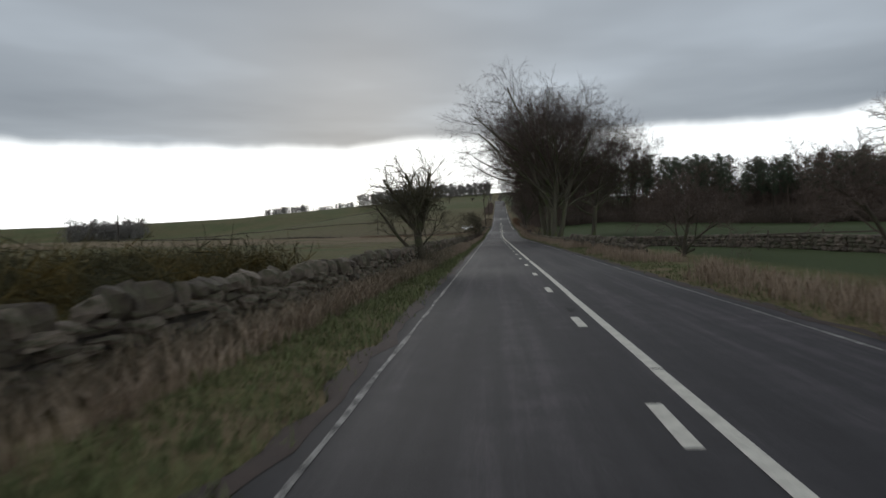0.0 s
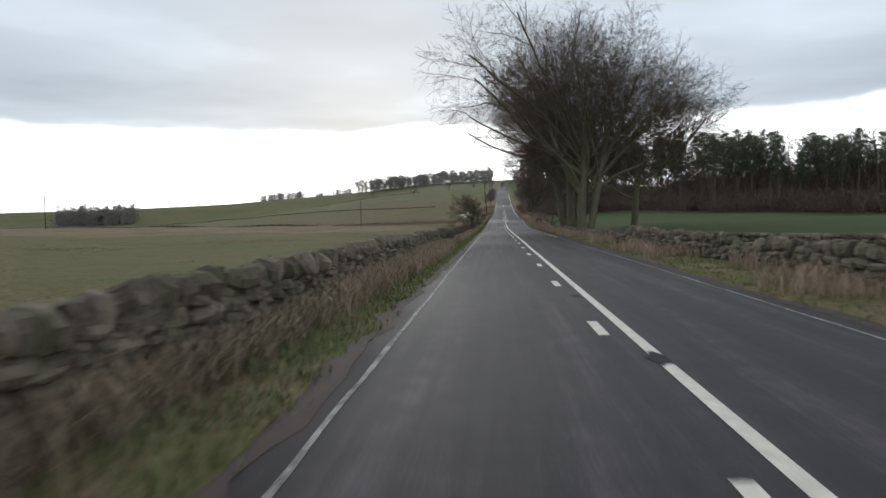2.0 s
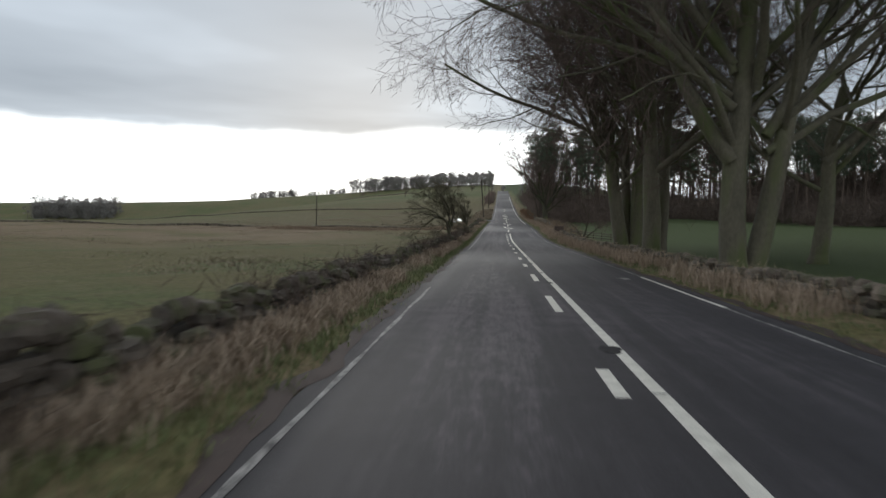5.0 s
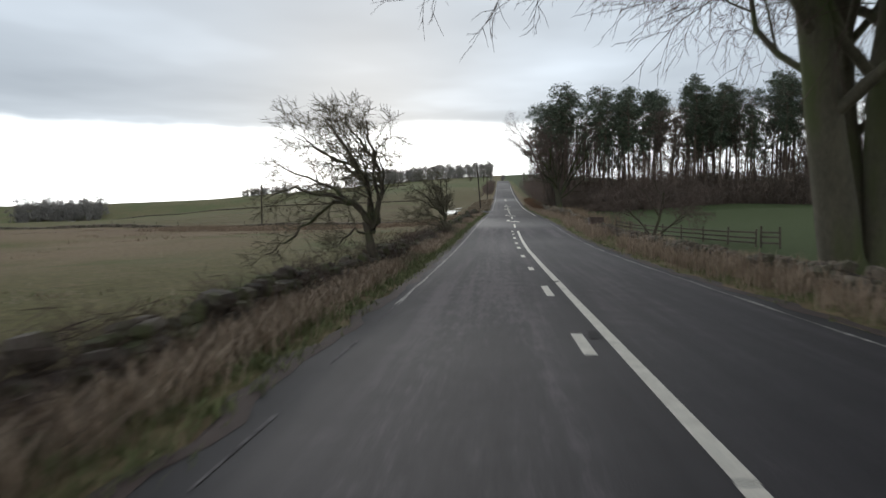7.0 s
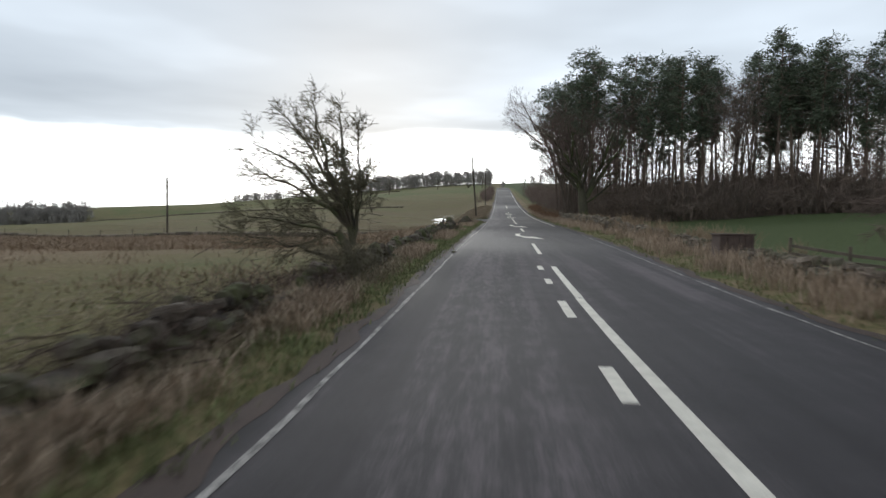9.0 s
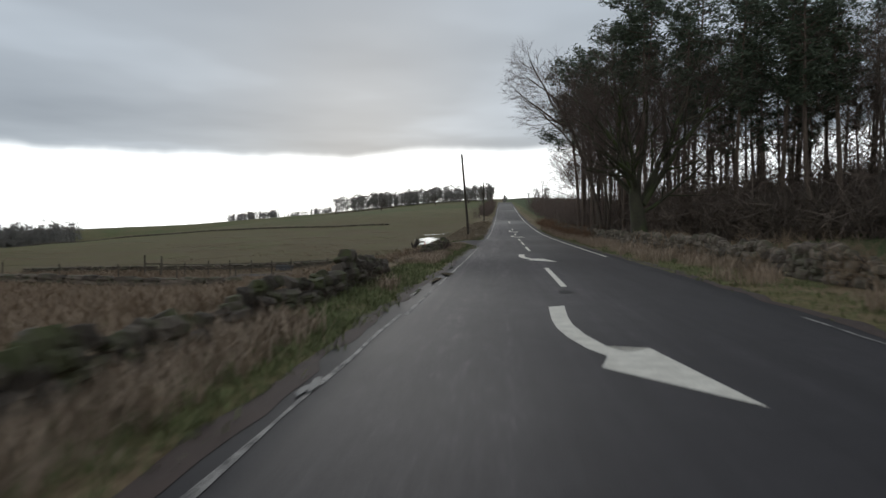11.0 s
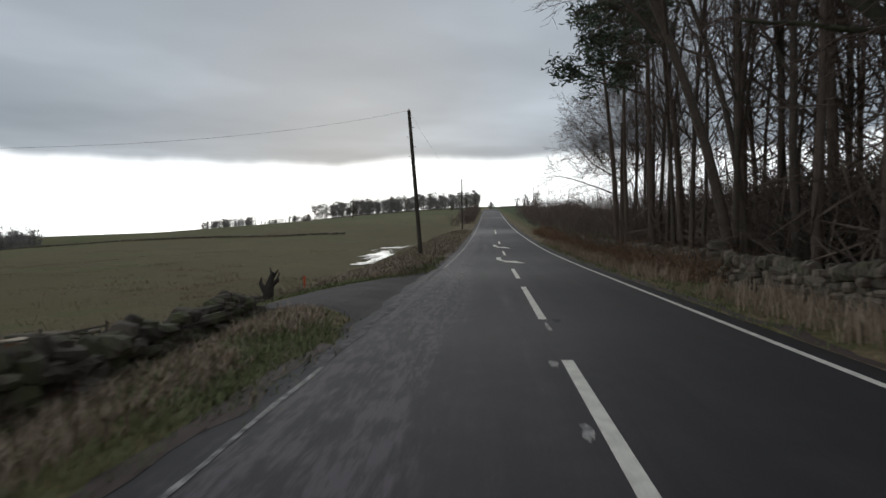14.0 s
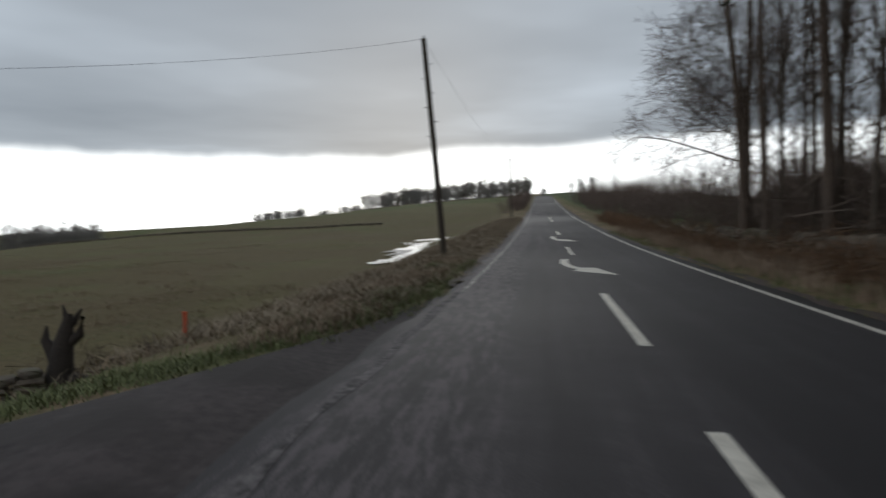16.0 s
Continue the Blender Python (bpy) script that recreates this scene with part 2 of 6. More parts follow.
def road_material():
    """Worn asphalt: stone chippings, paler polished wheel tracks, dark patches and damp lengths."""
    m = bpy.data.materials.new("worn_asphalt")
    m.use_nodes = True
    nt = m.node_tree
    L = nt.links.new
    b = nt.nodes["Principled BSDF"]
    tc = node(nt, "ShaderNodeTexCoord")
    sep = node(nt, "ShaderNodeSeparateXYZ")
    L(tc.outputs["Object"], sep.inputs[0])
    # streaks along the road
    mp = node(nt, "ShaderNodeMapping")
    mp.inputs["Scale"].default_value = (1.6, 0.07, 1)
    L(tc.outputs["Object"], mp.inputs[0])
    st = node(nt, "ShaderNodeTexNoise")
    st.inputs["Scale"].default_value, st.inputs["Detail"].default_value = 1.0, 5.0
    L(mp.outputs[0], st.inputs["Vector"])
    broad = node(nt, "ShaderNodeTexNoise")
    broad.inputs["Scale"].default_value, broad.inputs["Detail"].default_value = 0.05, 4.0
    L(tc.outputs["Object"], broad.inputs["Vector"])
    mid = node(nt, "ShaderNodeTexNoise")
    mid.inputs["Scale"].default_value, mid.inputs["Detail"].default_value = 2.2, 6.0
    L(tc.outputs["Object"], mid.inputs["Vector"])
    chip = node(nt, "ShaderNodeTexNoise")
    chip.inputs["Scale"].default_value, chip.inputs["Detail"].default_value = 70.0, 2.0
    L(tc.outputs["Object"], chip.inputs["Vector"])
    mp2 = node(nt, "ShaderNodeMapping")
    mp2.inputs["Scale"].default_value = (5.0, 0.16, 1)
    L(tc.outputs["Object"], mp2.inputs[0])
    st2 = node(nt, "ShaderNodeTexNoise")
    st2.inputs["Scale"].default_value, st2.inputs["Detail"].default_value, st2.inputs["Roughness"].default_value = 1.0, 6.0, 0.65
    L(mp2.outputs[0], st2.inputs["Vector"])
    stm = node(nt, "ShaderNodeMath", operation="MULTIPLY_ADD")
    L(st2.outputs["Fac"], stm.inputs[0])
    stm.inputs[1].default_value = 0.38
    sth = node(nt, "ShaderNodeMath", operation="MULTIPLY")
    L(st.outputs["Fac"], sth.inputs[0])
    sth.inputs[1].default_value = 0.62
    L(sth.outputs[0], stm.inputs[2])
    s1 = node(nt, "ShaderNodeMath", operation="MULTIPLY_ADD")
    L(stm.outputs[0], s1.inputs[0])
    s1.inputs[1].default_value = 0.75
    m2 = node(nt, "ShaderNodeMath", operation="MULTIPLY")
    L(mid.outputs["Fac"], m2.inputs[0])
    m2.inputs[1].default_value = 0.2
    L(m2.outputs[0], s1.inputs[2])
    s2 = node(nt, "ShaderNodeMath", operation="MULTIPLY_ADD")
    L(chip.outputs["Fac"], s2.inputs[0])
    s2.inputs[1].default_value = 0.35
    L(s1.outputs[0], s2.inputs[2])
    s3 = node(nt, "ShaderNodeMath", operation="MULTIPLY_ADD")
    L(broad.outputs["Fac"], s3.inputs[0])
    s3.inputs[1].default_value = 0.5
    L(s2.outputs[0], s3.inputs[2])
    ramp = node(nt, "ShaderNodeValToRGB")
    e = ramp.color_ramp.elements
    e[0].position, e[0].color = 0.58, (0.020, 0.018, 0.0195, 1)
    e[1].position, e[1].color = 0.86, (0.088, 0.075, 0.08, 1)
    k = e.new(0.745)
    k.color = (0.036, 0.0325, 0.0352, 1)
    # rough, paler band where the wheels of one lane have polished the chippings
    b1 = node(nt, "ShaderNodeMapRange", interpolation_type="SMOOTHSTEP")
    b1.inputs[1].default_value, b1.inputs[2].default_value = -2.9, -2.2
    L(sep.outputs[0], b1.inputs[0])
    b2 = node(nt, "ShaderNodeMapRange", interpolation_type="SMOOTHSTEP")
    b2.inputs[1].default_value, b2.inputs[2].default_value = -0.5, -1.2
    L(sep.outputs[0], b2.inputs[0])
    b3 = node(nt, "ShaderNodeMapRange", interpolation_type="SMOOTHSTEP")
    b3.inputs[1].default_value, b3.inputs[2].default_value = 70.0, 95.0
    L(sep.outputs[1], b3.inputs[0])
    mp3 = node(nt, "ShaderNodeMapping")
    mp3.inputs["Scale"].default_value = (1.0, 0.16, 1)
    L(tc.outputs["Object"], mp3.inputs[0])
    spk = node(nt, "ShaderNodeTexNoise")
    spk.inputs["Scale"].default_value, spk.inputs["Detail"].default_value, spk.inputs["Roughness"].default_value = 9.0, 6.0, 0.75
    L(mp3.outputs[0], spk.inputs["Vector"])
    spr = node(nt, "ShaderNodeMapRange")
    spr.inputs[1].default_value, spr.inputs[2].default_value, spr.inputs[3].default_value, spr.inputs[4].default_value = 0.42, 0.70, 0.0, 0.17
    L(spk.outputs["Fac"], spr.inputs[0])
    p1 = node(nt, "ShaderNodeMath", operation="MULTIPLY")
    L(b1.outputs[0], p1.inputs[0]), L(b2.outputs[0], p1.inputs[1])
    p2 = node(nt, "ShaderNodeMath", operation="MULTIPLY")
    L(p1.outputs[0], p2.inputs[0]), L(b3.outputs[0], p2.inputs[1])
    b4 = node(nt, "ShaderNodeMapRange", interpolation_type="SMOOTHSTEP")
    b4.inputs[1].default_value, b4.inputs[2].default_value, b4.inputs[3].default_value, b4.inputs[4].default_value = 186.0, 204.0, 1.0, 1.9
    L(sep.outputs[1], b4.inputs[0])
    p4 = node(nt, "ShaderNodeMath", operation="MULTIPLY")
    L(p2.outputs[0], p4.inputs[0]), L(b4.outputs[0], p4.inputs[1])
    p3 = node(nt, "ShaderNodeMath", operation="MULTIPLY")
    L(p4.outputs[0], p3.inputs[0]), L(spr.outputs[0], p3.inputs[1])
    s4 = node(nt, "ShaderNodeMath", operation="ADD")
    L(s3.outputs[0], s4.inputs[0]), L(p3.outputs[0], s4.inputs[1])
    # newer, darker surface on the far lane past the bend
    n1 = node(nt, "ShaderNodeMapRange", interpolation_type="SMOOTHSTEP")
    n1.inputs[1].default_value, n1.inputs[2].default_value = 0.55, 1.6
    L(sep.outputs[0], n1.inputs[0])
    n2 = node(nt, "ShaderNodeMapRange", interpolation_type="SMOOTHSTEP")
    n2.inputs[1].default_value, n2.inputs[2].default_value, n2.inputs[4].default_value = 160.0, 192.0, 0.14
    L(sep.outputs[1], n2.inputs[0])
    n3 = node(nt, "ShaderNodeMath", operation="MULTIPLY")
    L(n1.outputs[0], n3.inputs[0]), L(n2.outputs[0], n3.inputs[1])
    n4 = node(nt, "ShaderNodeMath", operation="MULTIPLY_ADD")
    L(n2.outputs[0], n4.inputs[0])
    n4.inputs[1].default_value = 0.3
    L(n3.outputs[0], n4.inputs[2])
    s5 = node(nt, "ShaderNodeMath", operation="SUBTRACT")
    L(s4.outputs[0], s5.inputs[0]), L(n4.outputs[0], s5.inputs[1])
    half = node(nt, "ShaderNodeMath", operation="MULTIPLY")
    L(s5.outputs[0], half.inputs[0])
    half.inputs[1].default_value = 0.805
    L(half.outputs[0], ramp.inputs[0])
    L(ramp.outputs[0], b.inputs["Base Color"])
    b.inputs["Specular IOR Level"].default_value = 0.22
    rr = node(nt, "ShaderNodeMapRange")
    rr.inputs[1].default_value, rr.inputs[2].default_value, rr.inputs[3].default_value, rr.inputs[4].default_value = 0.35, 0.65, 0.62, 0.85
    L(broad.outputs["Fac"], rr.inputs[0]), L(rr.outputs[0], b.inputs["Roughness"])
    bp = node(nt, "ShaderNodeBump")
    bp.inputs["Strength"].default_value, bp.inputs["Distance"].default_value = 0.45, 0.01
    L(chip.outputs["Fac"], bp.inputs["Height"]), L(bp.outputs[0], b.inputs["Normal"])
    return m


M_ROAD = road_material()


def ground_material():
    """Pasture: green, straw and brown in patches of several sizes, greener on the grazed side of the road."""
    m = bpy.data.materials.new("rough_pasture")
    m.use_nodes = True
    nt = m.node_tree
    L = nt.links.new
    b = nt.nodes["Principled BSDF"]
    tc = node(nt, "ShaderNodeTexCoord")
    sep = node(nt, "ShaderNodeSeparateXYZ")
    L(tc.outputs["Object"], sep.inputs[0])

    def noise_at(scale, detail=5.0, rough=0.55):
        n = node(nt, "ShaderNodeTexNoise")
        n.inputs["Scale"].default_value, n.inputs["Detail"].default_value, n.inputs["Roughness"].default_value = scale, detail, rough
        L(tc.outputs["Object"], n.inputs["Vector"])
        return n.outputs["Fac"]

    def ramp(fac, a, b2, ca, cb):
        r = node(nt, "ShaderNodeValToRGB")
        r.color_ramp.elements[0].position, r.color_ramp.elements[0].color = a, (*ca, 1)
        r.color_ramp.elements[1].position, r.color_ramp.elements[1].color = b2, (*cb, 1)
        L(fac, r.inputs[0])
        return r.outputs[0]

    def mixc(fac, a, c):
        x = node(nt, "ShaderNodeMixRGB")
        L(fac, x.inputs[0]) if not isinstance(fac, float) else None
        L(a, x.inputs[1]), L(c, x.inputs[2])
        return x.outputs[0]

    def step(value, lo, hi):
        r = node(nt, "ShaderNodeMapRange", interpolation_type="SMOOTHSTEP")
        r.inputs[1].default_value, r.inputs[2].default_value = lo, hi
        L(value, r.inputs[0])
        return r.outputs[0]

    def times(a, c):
        x = node(nt, "ShaderNodeMath", operation="MULTIPLY")
        L(a, x.inputs[0]), L(c, x.inputs[1])
        return x.outputs[0]

    fine = noise_at(7.0, 6.0, 0.7)
    rough_grass = ramp(fine, 0.32, 0.7, (0.062, 0.058, 0.024), (0.162, 0.142, 0.062))
    meadow = ramp(fine, 0.3, 0.72, (0.054, 0.065, 0.024), (0.12, 0.128, 0.049))
    straw = ramp(fine, 0.32, 0.7, (0.095, 0.07, 0.042), (0.26, 0.19, 0.115))
    patch = step(noise_at(0.13), 0.48, 0.66)
    patch2 = step(noise_at(0.022, 4.0), 0.42, 0.62)
    base = mixc(patch, rough_grass, meadow)
    # tussocks of dead grass all over
    dead = node(nt, "ShaderNodeMapRange")
    dead.inputs[1].default_value, dead.inputs[2].default_value, dead.inputs[4].default_value = 0.48, 0.68, 0.45
    L(noise_at(0.75, 7.0, 0.72), dead.inputs[0])
    base = mixc(dead.outputs[0], base, straw)
    # far slopes greener, with broad straw-coloured fields
    far = step(sep.outputs[1], 260.0, 420.0)
    base = mixc(times(far, patch2), base, meadow)
    left = step(sep.outputs[0], -6.0, -22.0)
    band = times(step(sep.outputs[1], 112.0, 140.0), step(sep.outputs[1], 206.0, 196.0))
    base = mixc(times(times(left, band), step(noise_at(0.11), 0.3, 0.55)), base, straw)
    bog = times(times(step(sep.outputs[1], 152.0, 172.0), step(sep.outputs[1], 224.0, 206.0)), times(step(sep.outputs[0], -4.6, -6.5), step(sep.outputs[0], -75.0, -32.0)))
    brown = ramp(fine, 0.3, 0.7, (0.085, 0.056, 0.036), (0.225, 0.155, 0.098))
    base = mixc(times(bog, step(noise_at(0.3), 0.3, 0.5)), base, brown)
    moor = ramp(fine, 0.3, 0.72, (0.056, 0.046, 0.022), (0.165, 0.128, 0.066))
    damp = times(times(step(sep.outputs[1], 200.0, 216.0), step(sep.outputs[1], 420.0, 300.0)), step(sep.outputs[0], -110.0, -45.0))
    base = mixc(times(damp, step(noise_at(0.09), 0.28, 0.56)), base, moor)
    right = step(sep.outputs[0], 8.5, 10.0)
    base = mixc(right, base, ramp(fine, 0.3, 0.7, (0.044, 0.058, 0.023), (0.072, 0.09, 0.038)))
    verge = times(step(sep.outputs[0], -7.0, -5.5), step(sep.outputs[0], 8.0, 6.5))
    base = mixc(times(verge, step(noise_at(0.5), 0.4, 0.62)), base, straw)
    L(base, b.inputs["Base Color"])
    b.inputs["Roughness"].default_value = 0.95
    b.inputs["Specular IOR Level"].default_value = 0.1
    bp = node(nt, "ShaderNodeBump")
    bp.inputs["Strength"].default_value, bp.inputs["Distance"].default_value = 0.8, 0.12
    L(noise_at(3.0, 6.0, 0.7), bp.inputs["Height"]), L(bp.outputs[0], b.inputs["Normal"])
    return m


M_GROUND = ground_material()


# ---------------------------------------------------------------- helpers of the build
def part(name, bm, material, parent=None, label=""):
    me = bpy.data.meshes.new(name)
    bm.to_mesh(me)
    bm.free()
    me.materials.append(material)
    ob = new(name, me)
    if parent:
        ob.parent = parent
    return tagged(ob, label)


def part_data(name, verts, faces, material, parent=None, label="", smooth=False):
    me = bpy.data.meshes.new(name)
    me.from_pydata(verts, [], faces)
    me.materials.append(material)
    if smooth:
        me.polygons.foreach_set("use_smooth", [True] * len(me.polygons))
    me.update()
    ob = new(name, me)
    if parent:
        ob.parent = parent
    return tagged(ob, label)


def thing(name, loc, label, category, group="", kind=""):
    ob = new(name)
    ob.location = loc
    return tagged(ob, label, category, group, kind)


def box_bm(size, centre=(0, 0, 0), bevel=0.0, turn=None):
    bm = bmesh.new()
    bmesh.ops.create_cube(bm, size=1.0)
    bmesh.ops.scale(bm, vec=size, verts=bm.verts)
    if bevel:
        bmesh.ops.bevel(bm, geom=bm.edges[:], offset=bevel, segments=1, affect="EDGES")
    if turn:
        bmesh.ops.transform(bm, matrix=turn, verts=bm.verts)
    bmesh.ops.translate(bm, vec=centre, verts=bm.verts)
    return bm


# ---------------------------------------------------------------- lie of the land
ROAD_Y = [-300, 142, 158, 172, 200, 236, 254, 293, 330, 380, 450, 520, 548, 600, 700, 1000, 1300, 2600]
ROAD_Z = [0, 0, 0.33, 0.63, 0.96, 1.60, 2.2, 4.0, 6.2, 9.6, 14.6, 19.2, 20.0, 20.4, 25.0, 47.0, 49.0, 10.0]
_dense = np.arange(-300, 2600, 2.0)
_zd = np.interp(_dense, ROAD_Y, ROAD_Z)
_zd = np.convolve(np.pad(_zd, 6, mode="edge"), np.ones(13) / 13, mode="valid")
_rise = 0.0145 * np.convolve(np.pad(np.maximum(_dense - 142, 0), 6, mode="edge"), np.ones(13) / 13, mode="valid")   # the whole country tilts up past the dip
_xd = np.interp(_dense, [-300, 150, 176, 205, 240, 700, 2600], [0, 0, 0.52, 0.85, 1.2, 5.0, 14.0])
_xd = np.convolve(np.pad(_xd, 8, mode="edge"), np.ones(17) / 17, mode="valid")


def rise(y):
    return np.interp(y, _dense, _rise)


def road_z(y):
    return np.interp(y, _dense, _zd) + np.minimum(rise(y), 22.0)


def road_x(y):
    return np.interp(y, _dense, _xd)


def sstep(v, a, b):
    t = np.clip((np.asarray(v, float) - a) / (b - a), 0, 1)
    return t * t * (3 - 2 * t)


def wood_edge(x):
    """Front of the wood on the right: it starts by the road and runs back across the field."""
    return np.interp(x, [5, 8, 24, 37, 45, 60, 80, 140], [238, 214, 205, 199, 178, 163, 150, 120])




def land(x, y):
    """Height of the ground."""
    x, y = np.asarray(x, float), np.asarray(y, float)
    off = x - road_x(y)
    wide = np.interp(y, [150, 450, 900], [110.0, 130.0, 330.0])
    w = 1 / (1 + (off / wide) ** 2)
    z = np.interp(y, _dense, _zd) * w + np.minimum(rise(y), 22.0)
    # fields fall away to the left past the bend, and rise a little on the right
    z = z - 2.3 * sstep(-off, 4.5, 14.0) * sstep(y, 150, 230) * (1 - 0.9 * sstep(y, 300, 380))
    z = z + 1.2 * sstep(off, 8, 35) * (1 - sstep(y, 230, 300))
    z = z - 11.0 * sstep(-off, 70, 240) * sstep(y, 220, 420) * (1 - sstep(y, 780, 930))
    z = z - 12.0 * np.exp(-(((x + 480) / 260) ** 2) - ((y - 760) / 150) ** 2) * sstep(-off, 60, 200)
    z = z - 0.35 * sstep(-off, 6, 30) * (1 - sstep(y, 150, 230))
    # humps in the pasture, none near the carriageway
    away = sstep(np.abs(off), 6.5, 20)
    z = z + away * (0.22 * np.sin(x * 0.21 + 1.3 * np.sin(y * 0.07)) * np.sin(y * 0.13 + 0.8) + 0.5 * sstep(np.abs(off), 40, 120) * np.sin(x * 0.03 + 2) * np.sin(y * 0.024))
    z = z - 0.25 * sstep(off, 6.3, 8) * (1 - sstep(off, 14, 24)) * sstep(y, 128, 145) * (1 - sstep(y, 165, 185))
    # rising floor of the wood
    z = z + 4.2 * sstep(off, 9.5, 34) * sstep(y - wood_edge(off), 0, 38) * (1 - 0.6 * sstep(y, 270, 330))
    # verge: a shallow lip beside the tarmac, and the bed under the road itself
    z = z + 0.07 * sstep(np.abs(off + 0.05), 3.75, 4.6)
    z = np.where(np.abs(off + 0.05) < 3.5, z - 0.06, z)
    return z


def lz(x, y):
    return float(land(x, y))


def build_ground():
    xs = np.concatenate([-np.geomspace(2600, 32, 44), np.arange(-30, -8, 1.2), np.arange(-8, -3.4, 0.28), np.arange(-3.4, 3.3, 1.1), np.arange(3.3, 9, 0.3), np.arange(9, 32, 1.3), np.geomspace(33, 2600, 40)])
    ys = np.concatenate([-np.geomspace(900, 42, 12), np.arange(-40, 300, 1.6), np.arange(300, 620, 6), np.geomspace(622, 4200, 50)])
    gx, gy = np.meshgrid(xs + 0.0, ys)
    gx = gx + road_x(gy) * np.exp(-(gx / 60.0) ** 2)
    gz = land(gx, gy)
    rough = np.array([noise.noise((a * 0.9, b * 0.9, 0.0)) for a, b in zip(gx.ravel(), gy.ravel())]).reshape(gx.shape)
    gz = gz + 0.07 * rough * sstep(np.abs(gx - road_x(gy)), 4.2, 6.0)
    verts = np.stack([gx, gy, gz], -1).reshape(-1, 3)
    nx = len(xs)
    faces = [(j * nx + i, j * nx + i + 1, (j + 1) * nx + i + 1, (j + 1) * nx + i) for j in range(len(ys) - 1) for i in range(nx - 1)]
    g = part_data("ground", verts.tolist(), faces, M_GROUND, smooth=True)
    tagged(g, "rough winter pasture, green and straw-coloured, rising to hills", "ground", kind="structure")


build_ground()


# ---------------------------------------------------------------- road
def ribbon(left, right, ys, lift):
    """A strip along the road between two offsets (functions or numbers), lifted above its surface."""
    f = lambda v, y: v(y) if callable(v) else v
    verts, faces = [], []
    for y in ys:
        cx, cz = float(road_x(y)), float(road_z(y))
        l, r = f(left, y), f(right, y)
        verts += [(cx + l, y, cz + lift - 0.004 * abs(l)), (cx + r, y, cz + lift - 0.004 * abs(r))]
    for i in range(len(ys) - 1):
        faces.append((2 * i, 2 * i + 1, 2 * i + 3, 2 * i + 2))
    return verts, faces


def tarmac_left(y):
    return -3.58 + 0.06 * math.sin(y * 0.31) + 0.06 * math.sin(y * 1.7) + 0.04 * math.sin(y * 4.1)


def tarmac_right(y):
    return 3.55 + 0.08 * math.sin(y * 0.27 + 1) + 0.06 * math.sin(y * 1.9) + 0.1 * sstep(y, 160, 200)


LANE_MID = [217.0, 217.0, 216.2, 215.3, 214.6, 213.8, 212.0, 206.0]
LANE_HALF = [9.2, 9.0, 6.3, 4.3, 3.1, 2.2, 1.8, 1.6]


def in_lane(off, y, room=0.0):
    """Whether a place lies in the mouth of the side lane."""
    steps = [2.9, 3.5, 4.0, 4.6, 5.5, 7.5, 10, 20]
    return (np.abs(y - np.interp(-off, steps, LANE_MID)) < np.interp(-off, steps, LANE_HALF) + room) & (off > -20) & (off < -2.5)


